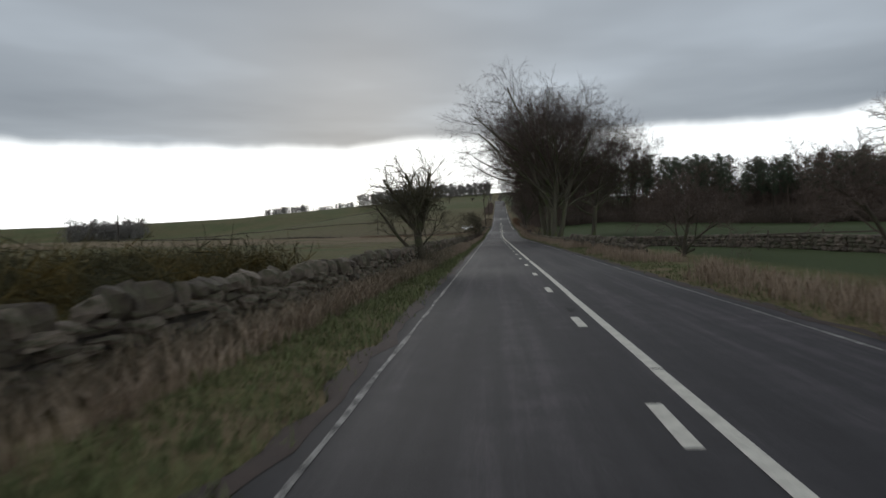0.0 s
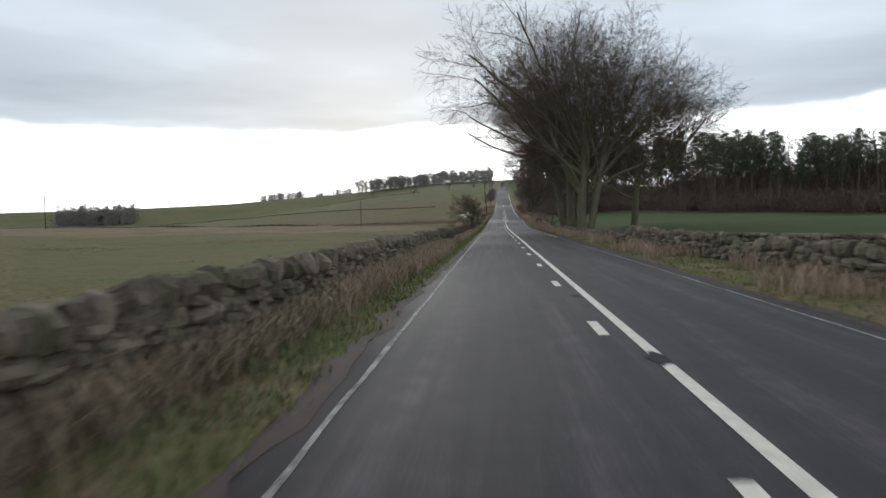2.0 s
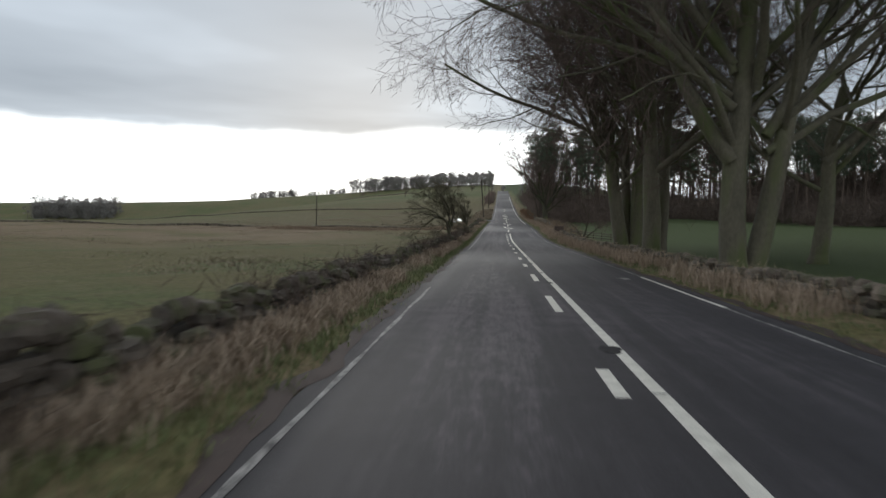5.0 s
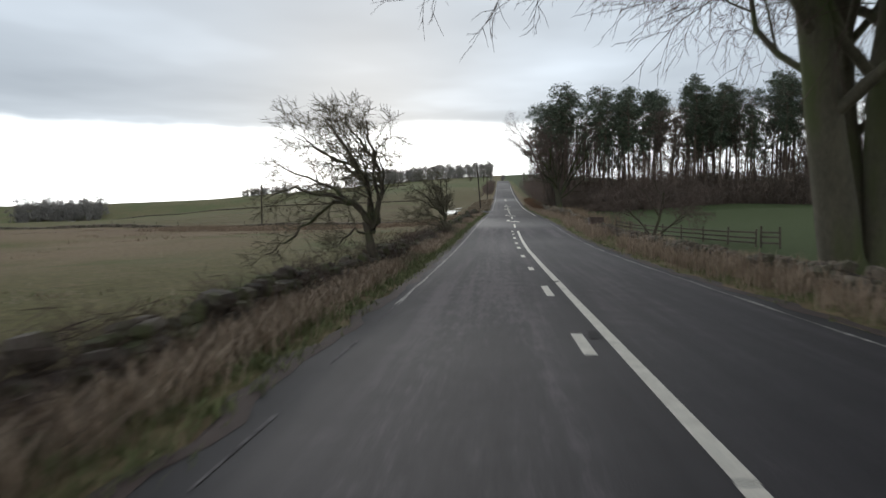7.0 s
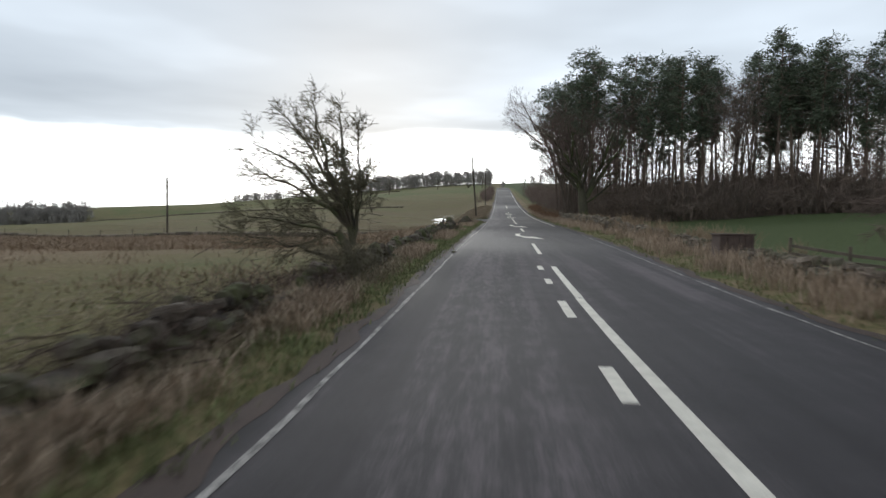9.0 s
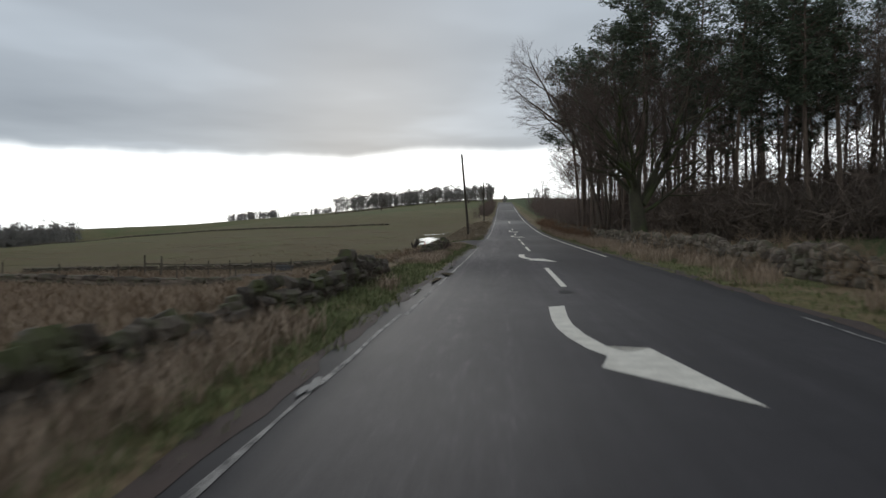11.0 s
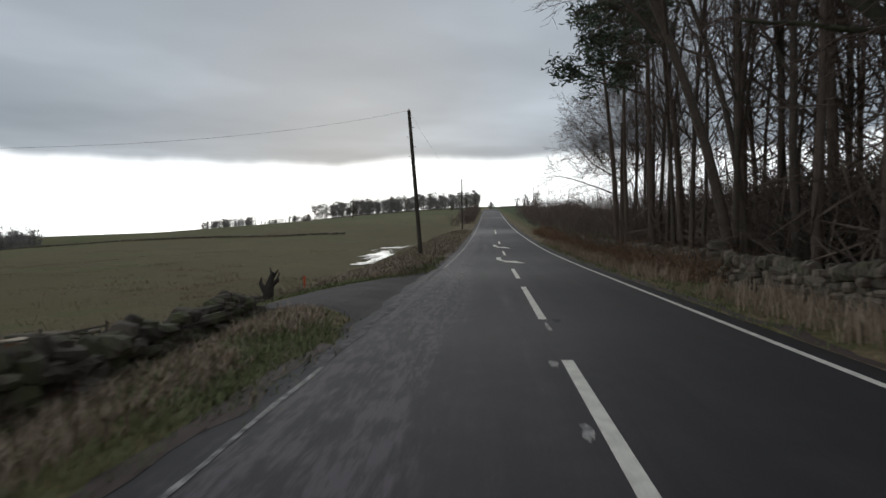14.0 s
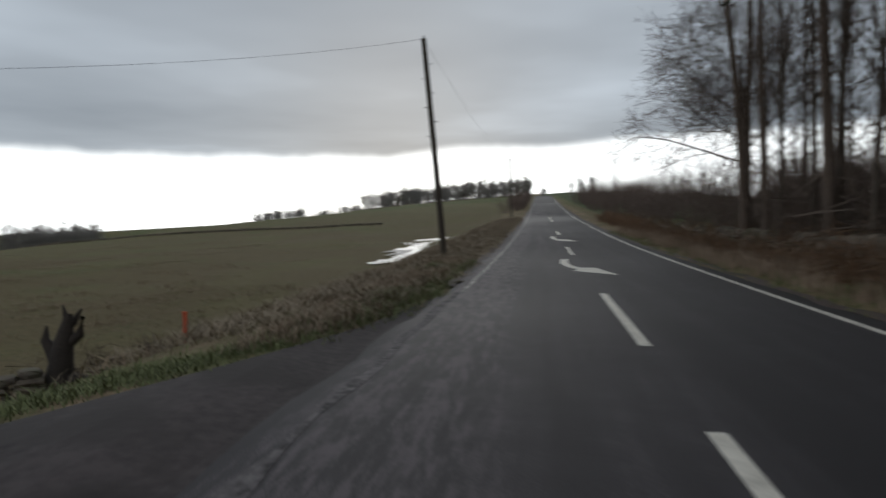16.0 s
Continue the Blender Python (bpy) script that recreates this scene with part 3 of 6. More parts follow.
def build_road():
    ys = list(np.arange(-60, 300, 0.8)) + list(np.arange(300, 700, 5.0))
    verts, faces = [], []
    for y in ys:
        cx, cz = float(road_x(y)), float(road_z(y))
        a, b = tarmac_left(y), tarmac_right(y)
        verts.append((cx + a, y, cz - 0.12))
        for o in [a, -3.0, -1.6, 0.0, 1.6, 3.0, b]:
            verts.append((cx + o, y, cz + 0.012 - 0.004 * abs(o)))
        verts.append((cx + b, y, cz - 0.12))
    n = 9
    for j in range(len(ys) - 1):
        for i in range(n - 1):
            faces.append((j * n + i, j * n + i + 1, (j + 1) * n + i + 1, (j + 1) * n + i))
    road = part_data("road", verts, faces, M_ROAD, smooth=True)
    tagged(road, "worn grey asphalt country road with white lane markings", "road", kind="structure")

    def mark(name, l, r, y0, y1, material=M_PAINT, wob=0.0, lift=0.017, label=""):
        count = max(2, int((y1 - y0) / 0.8) + 1)
        yy = list(np.linspace(y0, y1, count))
        L2 = (lambda y: l + wob * math.sin(y * 2.3) + wob * 0.6 * math.sin(y * 7.1)) if wob else l
        R2 = (lambda y: r + wob * math.sin(y * 1.9 + 1) + wob * 0.6 * math.sin(y * 6.3)) if wob else r
        v, f = ribbon(L2, R2, yy, lift)
        return part_data(name, v, f, material, road, label)

    # solid line, laid in lengths with small sideways steps and gaps at the patches
    y = 5.0
    rnd = random.Random(4)
    while y < 156.3:
        y1 = min(156.4, y + rnd.uniform(8, 14))
        s = rnd.uniform(-0.014, 0.014)
        mark("solid_line", -0.095 + s, 0.06 + s, y, y1 - 0.04)
        y = y1
    # short marks beside it, about six metres apart
    spans = [(16.2, 17.4), (22.1, 23.3), (27.95, 29.15), (33.8, 35.15), (39.8, 41.05), (45.8, 47.1), (51.9, 53.05), (58.1, 59.3), (64.2, 65.4), (70.6, 71.8), (76.6, 77.8), (82.6, 83.8), (88.6, 89.8),
             (94.5, 97.15), (100.9, 103.4), (107.1, 108.7), (111.8, 113.7), (118.0, 119.3), (123.3, 125.1), (129.2, 130.3), (134.65, 135.9), (139.85, 141.2), (143.45, 144.75), (147.9, 149.7), (152.3, 153.3), (155.4, 156.5)]
    for a, b2 in spans:
        s = rnd.uniform(-0.015, 0.015)
        mark("short_mark", -0.49 + s, -0.335 + s, a, b2)
    # long hazard marks and arrows past the solid line
    for a, b2 in ((160.8, 166.9), (180.6, 187.05), (200.7, 206.5), (210.2, 216.95), (220.1, 225.5), (238.2, 244.0), (256.5, 262), (285, 291), (294, 300)):
        mark("hazard_mark", -0.21, -0.06, a, b2)
    # edge lines
    mark("edge_line", -3.32, -3.255, -10, 60, M_PAINT_WORN, 0.012)
    mark("edge_line", -3.345, -3.28, 60, 98.5, M_PAINT_WORN, 0.012)
    y = 106.0
    while y < 122:
        y1 = y + rnd.uniform(0.8, 2.4)
        mark("edge_line", -3.32, -3.28, y, y1, M_GRIT, 0.012)
        y = y1 + rnd.uniform(0.5, 2.2)
    mark("edge_line", -3.34, -3.275, 122, 176, M_PAINT_WORN, 0.014)
    mark("edge_line", -3.235, -3.175, 176, 206, M_PAINT_WORN, 0.015)
    mark("crumbled_strip", -3.33, -3.2, 206, 226, M_GRIT, 0.05, 0.0165)
    mark("edge_line", -3.22, -3.1, 226, 420, M_PAINT_WORN, 0.015)
    mark("edge_line", 3.14, 3.2, 20, 96, M_PAINT_WORN, 0.015)
    mark("edge_line", 3.13, 3.24, 96, 103.5, M_PAINT, 0.01)
    mark("edge_line", 3.18, 3.24, 103.5, 176, M_PAINT_WORN, 0.02)
    mark("edge_line", 3.05, 3.17, 194.6, 420, M_PAINT)

    def arrow(y0, x0=0.0, flip=1):
        """Deflection arrow, six metres long: a curved shaft ending in a broad slanting head."""
        shaft = [(-0.85, -0.55, 6.05), (-0.90, -0.62, 4.7), (-0.89, -0.62, 3.9), (-0.80, -0.54, 3.05), (-0.63, -0.38, 2.3), (-0.46, -0.2, 1.9)]
        left = [(a, y0 + h) for a, b, h in shaft]
        right = [(b, y0 + h + 0.2) for a, b, h in shaft]
        outline = left + [(-0.61, y0 + 1.33), (0.54, y0), (0.12, y0 + 2.4)] + right[::-1]
        bm = bmesh.new()
        vs = []
        for ox, yy in outline:
            vs.append(bm.verts.new((float(road_x(yy)) + x0 + ox * flip, yy, float(road_z(yy)) + 0.018)))
        fc = bm.faces.new(vs if flip > 0 else vs[::-1])
        bmesh.ops.triangulate(bm, faces=[fc])
        part("arrow_mark", bm, M_PAINT, road)

    for y0, ox in ((170.9, 0.1), (190.5, 0.02), (229.6, 0.14), (248.6, 0.1)):
        arrow(y0, ox)
    # bitumen repairs and worn spots beside the line
    def blot(name, ox, yy, rx, ry, material, lift=0.0155, seed=0):
        rn = random.Random(seed)
        bm = bmesh.new()
        vs = []
        for i in range(14):
            a = i / 14 * math.tau
            k = rn.uniform(0.55, 1.25)
            px, py = ox + rx * k * math.cos(a), yy + ry * k * math.sin(a)
            vs.append(bm.verts.new((float(road_x(py)) + px, py, float(road_z(py)) + lift)))
        bm.faces.new(vs)
        return part(name, bm, material, road)

    for i, (ox, yy) in enumerate([(-0.3, 42.8), (-0.25, 56.2), (-0.35, 30.2), (-0.05, 50.5), (0.1, 68), (-0.2, 80.4), (-0.1, 91), (-0.1, 100.5), (-0.05, 104.2), (-0.15, 109), (-0.1, 113.4), (-0.2, 119.2), (-0.1, 126), (0.1, 139), (-0.25, 165), (-0.2, 179.5), (-0.15, 198.6), (0.1, 210.0)]):
        blot("tar_patch", ox, yy, 0.15 - 0.03 * (i % 3), 0.2 + 0.05 * (i % 4), M_WET, 0.0195, i)
    blot("faded_stain", 2.45, 102.6, 0.22, 0.35, M_PAINT_WORN, seed=3)
    blot("worn_paint", -0.32, 203.6, 0.06, 0.22, M_PAINT_WORN, 0.016, 5)
    blot("worn_paint", -0.33, 206.3, 0.06, 0.26, M_PAINT_WORN, 0.016, 6)
    blot("worn_paint", -0.12, 209.3, 0.05, 0.7, M_PAINT_WORN, 0.016, 7)
    # muddy gutters where the tarmac crumbles into the verge
    for name, inner, sign in (("gutter", tarmac_left, -1), ("gutter", tarmac_right, 1)):
        for y0, y1 in ((-20, 208), (227, 330)) if sign < 0 else ((-20, 330),):
            yy = list(np.arange(y0, y1, 0.5))
            far = lambda y, f=inner, g=sign: f(y) + g * (0.3 + 0.1 * math.sin(y * 1.3) + 0.08 * math.sin(y * 3.7))
            near = lambda y, f=inner, g=sign: f(y) - g * (0.05 + 0.04 * math.sin(y * 2.9))
            verts, faces = [], []
            for y in yy:
                cx, cz = float(road_x(y)), float(road_z(y))
                a, b = near(y), far(y)
                verts += [(cx + a, y, cz + 0.016 - 0.004 * abs(a)), (cx + (a + b) / 2, y, max(cz + 0.03, lz(cx + (a + b) / 2, y) + 0.02)), (cx + b, y, lz(cx + b, y) - 0.03)]
            for i in range(len(yy) - 1):
                for k in (0, 1):
                    q = (3 * i + k, 3 * i + k + 1, 3 * i + k + 4, 3 * i + k + 3)
                    faces.append(q if sign > 0 else q[::-1])
            g = part_data(name, verts, faces, M_MUD, smooth=True)
            tagged(g, "damp brown mud along the crumbling road edge", "gutter", kind="structure")

    # junction mouth of the side lane: it bends back and drops to the pasture
    bm = bmesh.new()
    rows = []
    for i in range(31):
        t = i / 30
        o = -2.9 - 17.0 * t ** 1.5
        mid_y = float(np.interp(-o, [2.9, 3.5, 4.0, 4.6, 5.5, 7.5, 10, 20], LANE_MID))
        half = float(np.interp(-o, [2.9, 3.5, 4.0, 4.6, 5.5, 7.5, 10, 20], LANE_HALF))
        row = []
        for k in range(13):
            yy = mid_y + half * (k / 6 - 1)
            x = float(road_x(yy)) + o
            if o > -3.8:
                zz = float(road_z(yy)) - 0.006
            else:
                zz = max(lz(x, yy) + (0.03 if 0 < k < 12 else -0.06), float(road_z(yy)) - 0.03 - 0.05 * (-o - 3.8) - 2.2 * float(sstep(-o, 4.5, 14.0)))
            row.append(bm.verts.new((x, yy, zz)))
        rows.append(row)
    for i in range(30):
        for k in range(12):
            bm.faces.new((rows[i + 1][k], rows[i][k], rows[i][k + 1], rows[i + 1][k + 1]))
    bmesh.ops.recalc_face_normals(bm, faces=bm.faces[:])
    side = part("side_lane", bm, M_LANE)
    tagged(side, "asphalt mouth of a narrow lane joining the road", "side road", kind="structure")

    # standing water at the edge of the road and in the field
    def puddle(name, pts, label, water=None):
        bm = bmesh.new()
        bm.faces.new([bm.verts.new(p) for p in pts])
        bmesh.ops.triangulate(bm, faces=bm.faces[:])
        ob = part(name, bm, water or M_WATER)
        tagged(ob, label, "puddle", kind="structure")

    def lens(cx, yc, rx, ry, z, seed, lift=0.02):
        rn = random.Random(seed)
        out = []
        w1, w2 = rn.uniform(0, 6), rn.uniform(0, 6)
        for i in range(44):
            a = i / 44 * math.tau
            k = 0.85 + 0.2 * math.sin(3 * a + w1) + 0.16 * math.sin(7 * a + w2) + rn.uniform(-0.12, 0.12)
            out.append((cx + rx * k * math.cos(a), yc + ry * k * math.sin(a), z))
        return out

    for i, (ox, yc, rx, ry) in enumerate([(-3.3, 184.9, 0.24, 1.1), (-3.42, 183.0, 0.11, 1.8), (-3.52, 179.9, 0.05, 1.2), (-3.42, 187.6, 0.06, 1.0), (-3.55, 228.2, 0.16, 0.8), (-4.3, 224.6, 0.3, 0.5), (-3.38, 161.8, 0.13, 1.1), (-3.36, 171.5, 0.08, 0.6)]):
        puddle("puddle", lens(float(road_x(yc)) + ox, yc, rx, ry, float(road_z(yc)) + 0.006, i), "shallow rain puddle along the road edge")

    def flush(cx, yc, rx, ry, seed):
        """Water running over wet ground: a ragged sheet that follows the slope."""
        rn = random.Random(seed)
        edge = [rn.uniform(0.6, 1.2) for _ in range(28)]
        verts, faces = [(cx, yc, lz(cx, yc) + 0.12)], []
        for ring in range(1, 5):
            for i in range(28):
                a, k = i / 28 * math.tau, ring / 4 * edge[i]
                x, y = cx + rx * k * math.cos(a), yc + ry * k * math.sin(a)
                verts.append((x, y, lz(x, y) + 0.12 - 0.02 * ring / 4))
        for i in range(28):
            n = (i + 1) % 28
            faces.append((0, 1 + i, 1 + n))
            for ring in range(3):
                b = 1 + ring * 28
                faces.append((b + i, b + 28 + i, b + 28 + n, b + n))
        ob = part_data("pond", verts, faces, M_POND, smooth=True)
        tagged(ob, "shallow flood water lying in the wet pasture", "pond", kind="structure")

    flush(-12.2, 261.5, 1.7, 2.2, 30)
    flush(-12.0, 266.0, 1.2, 3.6, 32)
    flush(-12.3, 272.5, 2.6, 6.0, 31)
    flush(-13.0, 286.5, 3.2, 9.5, 33)


build_road()


# ---------------------------------------------------------------- trees
class Limbs:
    """Collects tapered tubes and turns them into one mesh."""

    def __init__(self):
        self.tubes = []

    def tube(self, pts, r0, r1, sides):
        k = len(pts)
        if isinstance(r0, (list, tuple)):
            r = list(r0)
        else:
            r = [r0 + (r1 - r0) * i / (k - 1) for i in range(k)]
        self.tubes.append((k, sides, [tuple(p) for p in pts], r))

    def data(self):
        vs, fs, n = [], [], 0
        groups = {}
        for k, sides, pts, r in self.tubes:
            groups.setdefault((k, sides), []).append((pts, r))
        for (k, sides), some in sorted(groups.items()):
            pts = np.array([p for p, _ in some], float)
            r = np.array([q for _, q in some], float)
            d = np.gradient(pts, axis=1)
            d /= np.linalg.norm(d, axis=2)[..., None] + 1e-9
            ref = np.where(np.abs(d[..., 2:3]) < 0.9, np.array([0, 0, 1.0]), np.array([1.0, 0, 0]))
            a = np.cross(d, ref)
            a /= np.linalg.norm(a, axis=2)[..., None] + 1e-9
            b = np.cross(d, a)
            ang = np.arange(sides) / sides * math.tau
            ring = pts[:, :, None] + r[:, :, None, None] * (a[:, :, None] * np.cos(ang)[:, None] + b[:, :, None] * np.sin(ang)[:, None])
            m = len(some)
            vs.append(ring.reshape(-1, 3))
            i, j = np.meshgrid(np.arange(k - 1), np.arange(sides), indexing="ij")
            j2 = (j + 1) % sides
            f = np.stack([i * sides + j, i * sides + j2, (i + 1) * sides + j2, (i + 1) * sides + j], -1).reshape(-1, 4)
            fs.append((f[None] + (n + np.arange(m) * k * sides)[:, None, None]).reshape(-1, 4))
            n += m * k * sides
        return np.concatenate(vs), np.concatenate(fs)

    def make(self, name, material, parent, smooth=True):
        v, f = self.data()
        return quad_part(name, v, f, material, parent, smooth)


def quad_part(name, v, f, material, parent=None, smooth=False):
    """A mesh from arrays, all of whose faces have the same number of corners."""
    me = bpy.data.meshes.new(name)
    k = f.shape[1]
    me.vertices.add(len(v))
    me.vertices.foreach_set("co", np.ascontiguousarray(v, dtype=np.float32).ravel())
    me.loops.add(f.size)
    me.loops.foreach_set("vertex_index", np.ascontiguousarray(f, dtype=np.int32).ravel())
    me.polygons.add(len(f))
    me.polygons.foreach_set("loop_start", np.arange(0, f.size, k, dtype=np.int32))
    me.polygons.foreach_set("use_smooth", np.full(len(f), smooth))
    me.materials.append(material)
    me.update(calc_edges=True)
    ob = new(name, me)
    if parent:
        ob.parent = parent
    return ob


WIND = [0.0, 0.0, 0.0]


def bend(rng, p, d, length, steps, wob, up):
    """A wandering line from p along d that turns towards the sky (or the ground, up < 0)."""
    x, y, z = float(p[0]), float(p[1]), float(p[2])
    a, b, c = float(d[0]), float(d[1]), float(d[2])
    g = rng.gauss
    pts = [(x, y, z)]
    s = length / steps
    for _ in range(steps):
        a += g(0, wob) + WIND[0]
        b += g(0, wob) + WIND[1]
        c += g(0, wob) + up + WIND[2]
        n = math.sqrt(a * a + b * b + c * c) + 1e-9
        a, b, c = a / n, b / n, c / n
        x, y, z = x + a * s, y + b * s, z + c * s
        pts.append((x, y, z))
    return pts, (a, b, c)


def side_dir(rng, d, angle):
    a, b, c = d
    n = math.sqrt(a * a + b * b + c * c) + 1e-9
    a, b, c = a / n, b / n, c / n
    u, v, w = rng.gauss(0, 1), rng.gauss(0, 1), rng.gauss(0, 1)
    q = (b * w - c * v, c * u - a * w, a * v - b * u)
    m = math.sqrt(q[0] ** 2 + q[1] ** 2 + q[2] ** 2) + 1e-9
    co, si = math.cos(angle), math.sin(angle) / m
    return (a * co + q[0] * si, b * co + q[1] * si, c * co + q[2] * si)


def off_dir(d, angle, az):
    """A direction that leaves d by the angle, on the side az."""
    a, b, c = d
    n = math.sqrt(a * a + b * b + c * c) + 1e-9
    a, b, c = a / n, b / n, c / n
    if abs(c) < 0.95:
        u = (b, -a, 0.0)
    else:
        u = (0.0, c, -b)
    m = math.sqrt(u[0] ** 2 + u[1] ** 2 + u[2] ** 2)
    u = (u[0] / m, u[1] / m, u[2] / m)
    w = (b * u[2] - c * u[1], c * u[0] - a * u[2], a * u[1] - b * u[0])
    co, si, ca, sa = math.cos(angle), math.sin(angle), math.cos(az), math.sin(az)
    return tuple(d0 * co + (u0 * ca + w0 * sa) * si for d0, u0, w0 in zip((a, b, c), u, w))


def wander(rng, line, wob):
    """A smooth crooked curve through the given turning points."""
    P = [np.array(q, float) for q in line]
    P = [2 * P[0] - P[1]] + P + [2 * P[-1] - P[-2]]
    out = []
    for i in range(1, len(P) - 2):
        a, b, c, d = P[i - 1 : i + 3]
        for t in (0.0, 0.33, 0.67):
            q = 0.5 * (2 * b + (c - a) * t + (2 * a - 5 * b + 4 * c - d) * t * t + (3 * b - a - 3 * c + d) * t**3)
            if i > 1 or t > 0:
                q = q + np.array([rng.gauss(0, wob) for _ in range(3)])
            out.append(tuple(float(w) for w in q))
    out.append(tuple(float(w) for w in P[-2]))
    return out


def grow(rng, trunk, crown, p, d, length, r, level, spec, line=None):
    """One branch with its children. spec, level by level: (children, where they begin, their length, angle, wobble, up, steps, their radius as a part)."""
    children, begin, child_len, angle, wob, up, steps, rfac = spec[level]
    if line is None:
        pts, _ = bend(rng, p, d, length, steps, wob, up)
        tip = max(r * (0.42 if level else 0.55), 0.003)
    else:
        pts = wander(rng, line, wob * 0.3)
        tip = r * 0.2
    sides = 10 if r > 0.25 else 7 if r > 0.08 else 4 if r > 0.02 else 3
    (trunk if r > 0.03 else crown).tube(pts, r, tip, sides)
    az = rng.uniform(0, math.tau)
    for c in range(children):
        t = min(1.0, begin + (1 - begin) * (c + rng.uniform(0.25, 1.0)) / children)
        x = t * (len(pts) - 1)
        i = min(int(x), len(pts) - 2)
        A, B, e = pts[i], pts[i + 1], x - i
        q = (A[0] + (B[0] - A[0]) * e, A[1] + (B[1] - A[1]) * e, A[2] + (B[2] - A[2]) * e)
        az += 2.4 + rng.uniform(-0.5, 0.5)
        dd = off_dir((B[0] - A[0], B[1] - A[1], B[2] - A[2]), radians(angle) * rng.uniform(0.65, 1.25) * (1.15 - 0.5 * t), az)
        rr = max((r + (tip - r) * t) * rfac * rng.uniform(0.8, 1.1), 0.0105 if spec[0][2] > 5 else 0.0085)
        grow(rng, trunk, crown, q, dd, child_len * rng.uniform(0.7, 1.2) * (1.2 - 0.45 * t), rr, level + 1, spec)


def bare_tree(name, loc, label, seed, stems, spec, flare=1.6, bark=None, twig=None, group="", wind=0.0, boughs=()):
    """stems: rows of (offset x, offset y, direction, length, radius); boughs: (turning points, radius)."""
    rng = random.Random(seed)
    tr, cr = Limbs(), Limbs()
    WIND[0] = wind
    for line, r in boughs:
        grow(rng, tr, cr, None, None, 0, r, 1, spec, line)
    for ox, oy, d, length, r, *start in stems:
        if start:
            WIND[2] = start[1] if len(start) > 1 else 0.0
            grow(rng, tr, cr, (ox, oy, start[0]), d, length, r, 1, spec)
            WIND[2] = 0.0
            continue
        # root flare
        q = np.array([ox, oy, -0.35])
        tr.tube([q, q + (0, 0, 0.3), q + np.array([0, 0, 0.55]), q + np.array(d) * 0.95], [r * flare * 1.12, r * flare, r * 1.12, r * 0.9], 0, 10)
        grow(rng, tr, cr, (ox, oy, 0.2), d, length, r, 0, spec)
    WIND[0] = 0.0
    t = thing(name, loc, label, "tree", group)
    tr.make("trunk", bark or M_BARK, t)
    cr.make("crown", twig or M_TWIG, t)
    return t


def brush(name, spots, label, seed, radius, count, material, slim=0.09, lift=0.5):
    """Dense thickets of crossing slender sprays, in one mesh."""
    rng = np.random.default_rng(seed)
    out = []
    for x, y, s in spots:
        z = lz(x, y)
        c = np.array([x, y, z + radius * s * lift]) + rng.normal(0, 1, (count, 3)) * (radius * s * 0.55, radius * s * 0.55, radius * s * 0.36)
        c[:, 2] = np.maximum(c[:, 2], z + 0.05)
        a = rng.normal(0, 1, (count, 3))
        a[:, 2] = np.abs(a[:, 2]) * 1.3
        a /= np.linalg.norm(a, axis=1)[:, None]
        b = np.cross(a, rng.normal(0, 1, (count, 3)))
        b /= np.linalg.norm(b, axis=1)[:, None] + 1e-9
        ln = radius * s * rng.uniform(0.25, 0.6, (count, 1))
        out.append(np.stack([c - a * ln, c + a * ln, c + b * ln * slim], 1).reshape(-1, 3))
    v = np.concatenate(out)
    ob = quad_part(name, v, np.arange(len(v)).reshape(-1, 3), material)
    return tagged(ob, label, "bushes", kind="stuff")


def beech(k=1.0, limbs=8):
    return [(limbs, 0.34, 10.4 * k, 52, 0.05, 0.0, 6, 0.45), (8, 0.2, 4.8 * k, 48, 0.1, 0.025, 8, 0.48), (7, 0.16, 2.6 * k, 45, 0.11, 0.02, 5, 0.46),
            (5, 0.18, 1.5 * k, 42, 0.16, -0.02, 4, 0.5), (3, 0.25, 0.8 * k, 42, 0.18, -0.06, 2, 0.7), (0, 0, 0, 0, 0.22, -0.1, 2, 1)]


def thorn(k=1.0, limbs=6):
    return [(limbs, 0.35, 2.4 * k, 50, 0.10, 0.0, 5, 0.6), (6, 0.2, 1.35 * k, 50, 0.16, 0.02, 6, 0.52), (6, 0.2, 0.75 * k, 48, 0.2, 0.01, 4, 0.5), (6, 0.15, 0.42 * k, 46, 0.22, 0.0, 3, 0.55), (0, 0, 0, 0, 0.22, 0, 2, 1)]


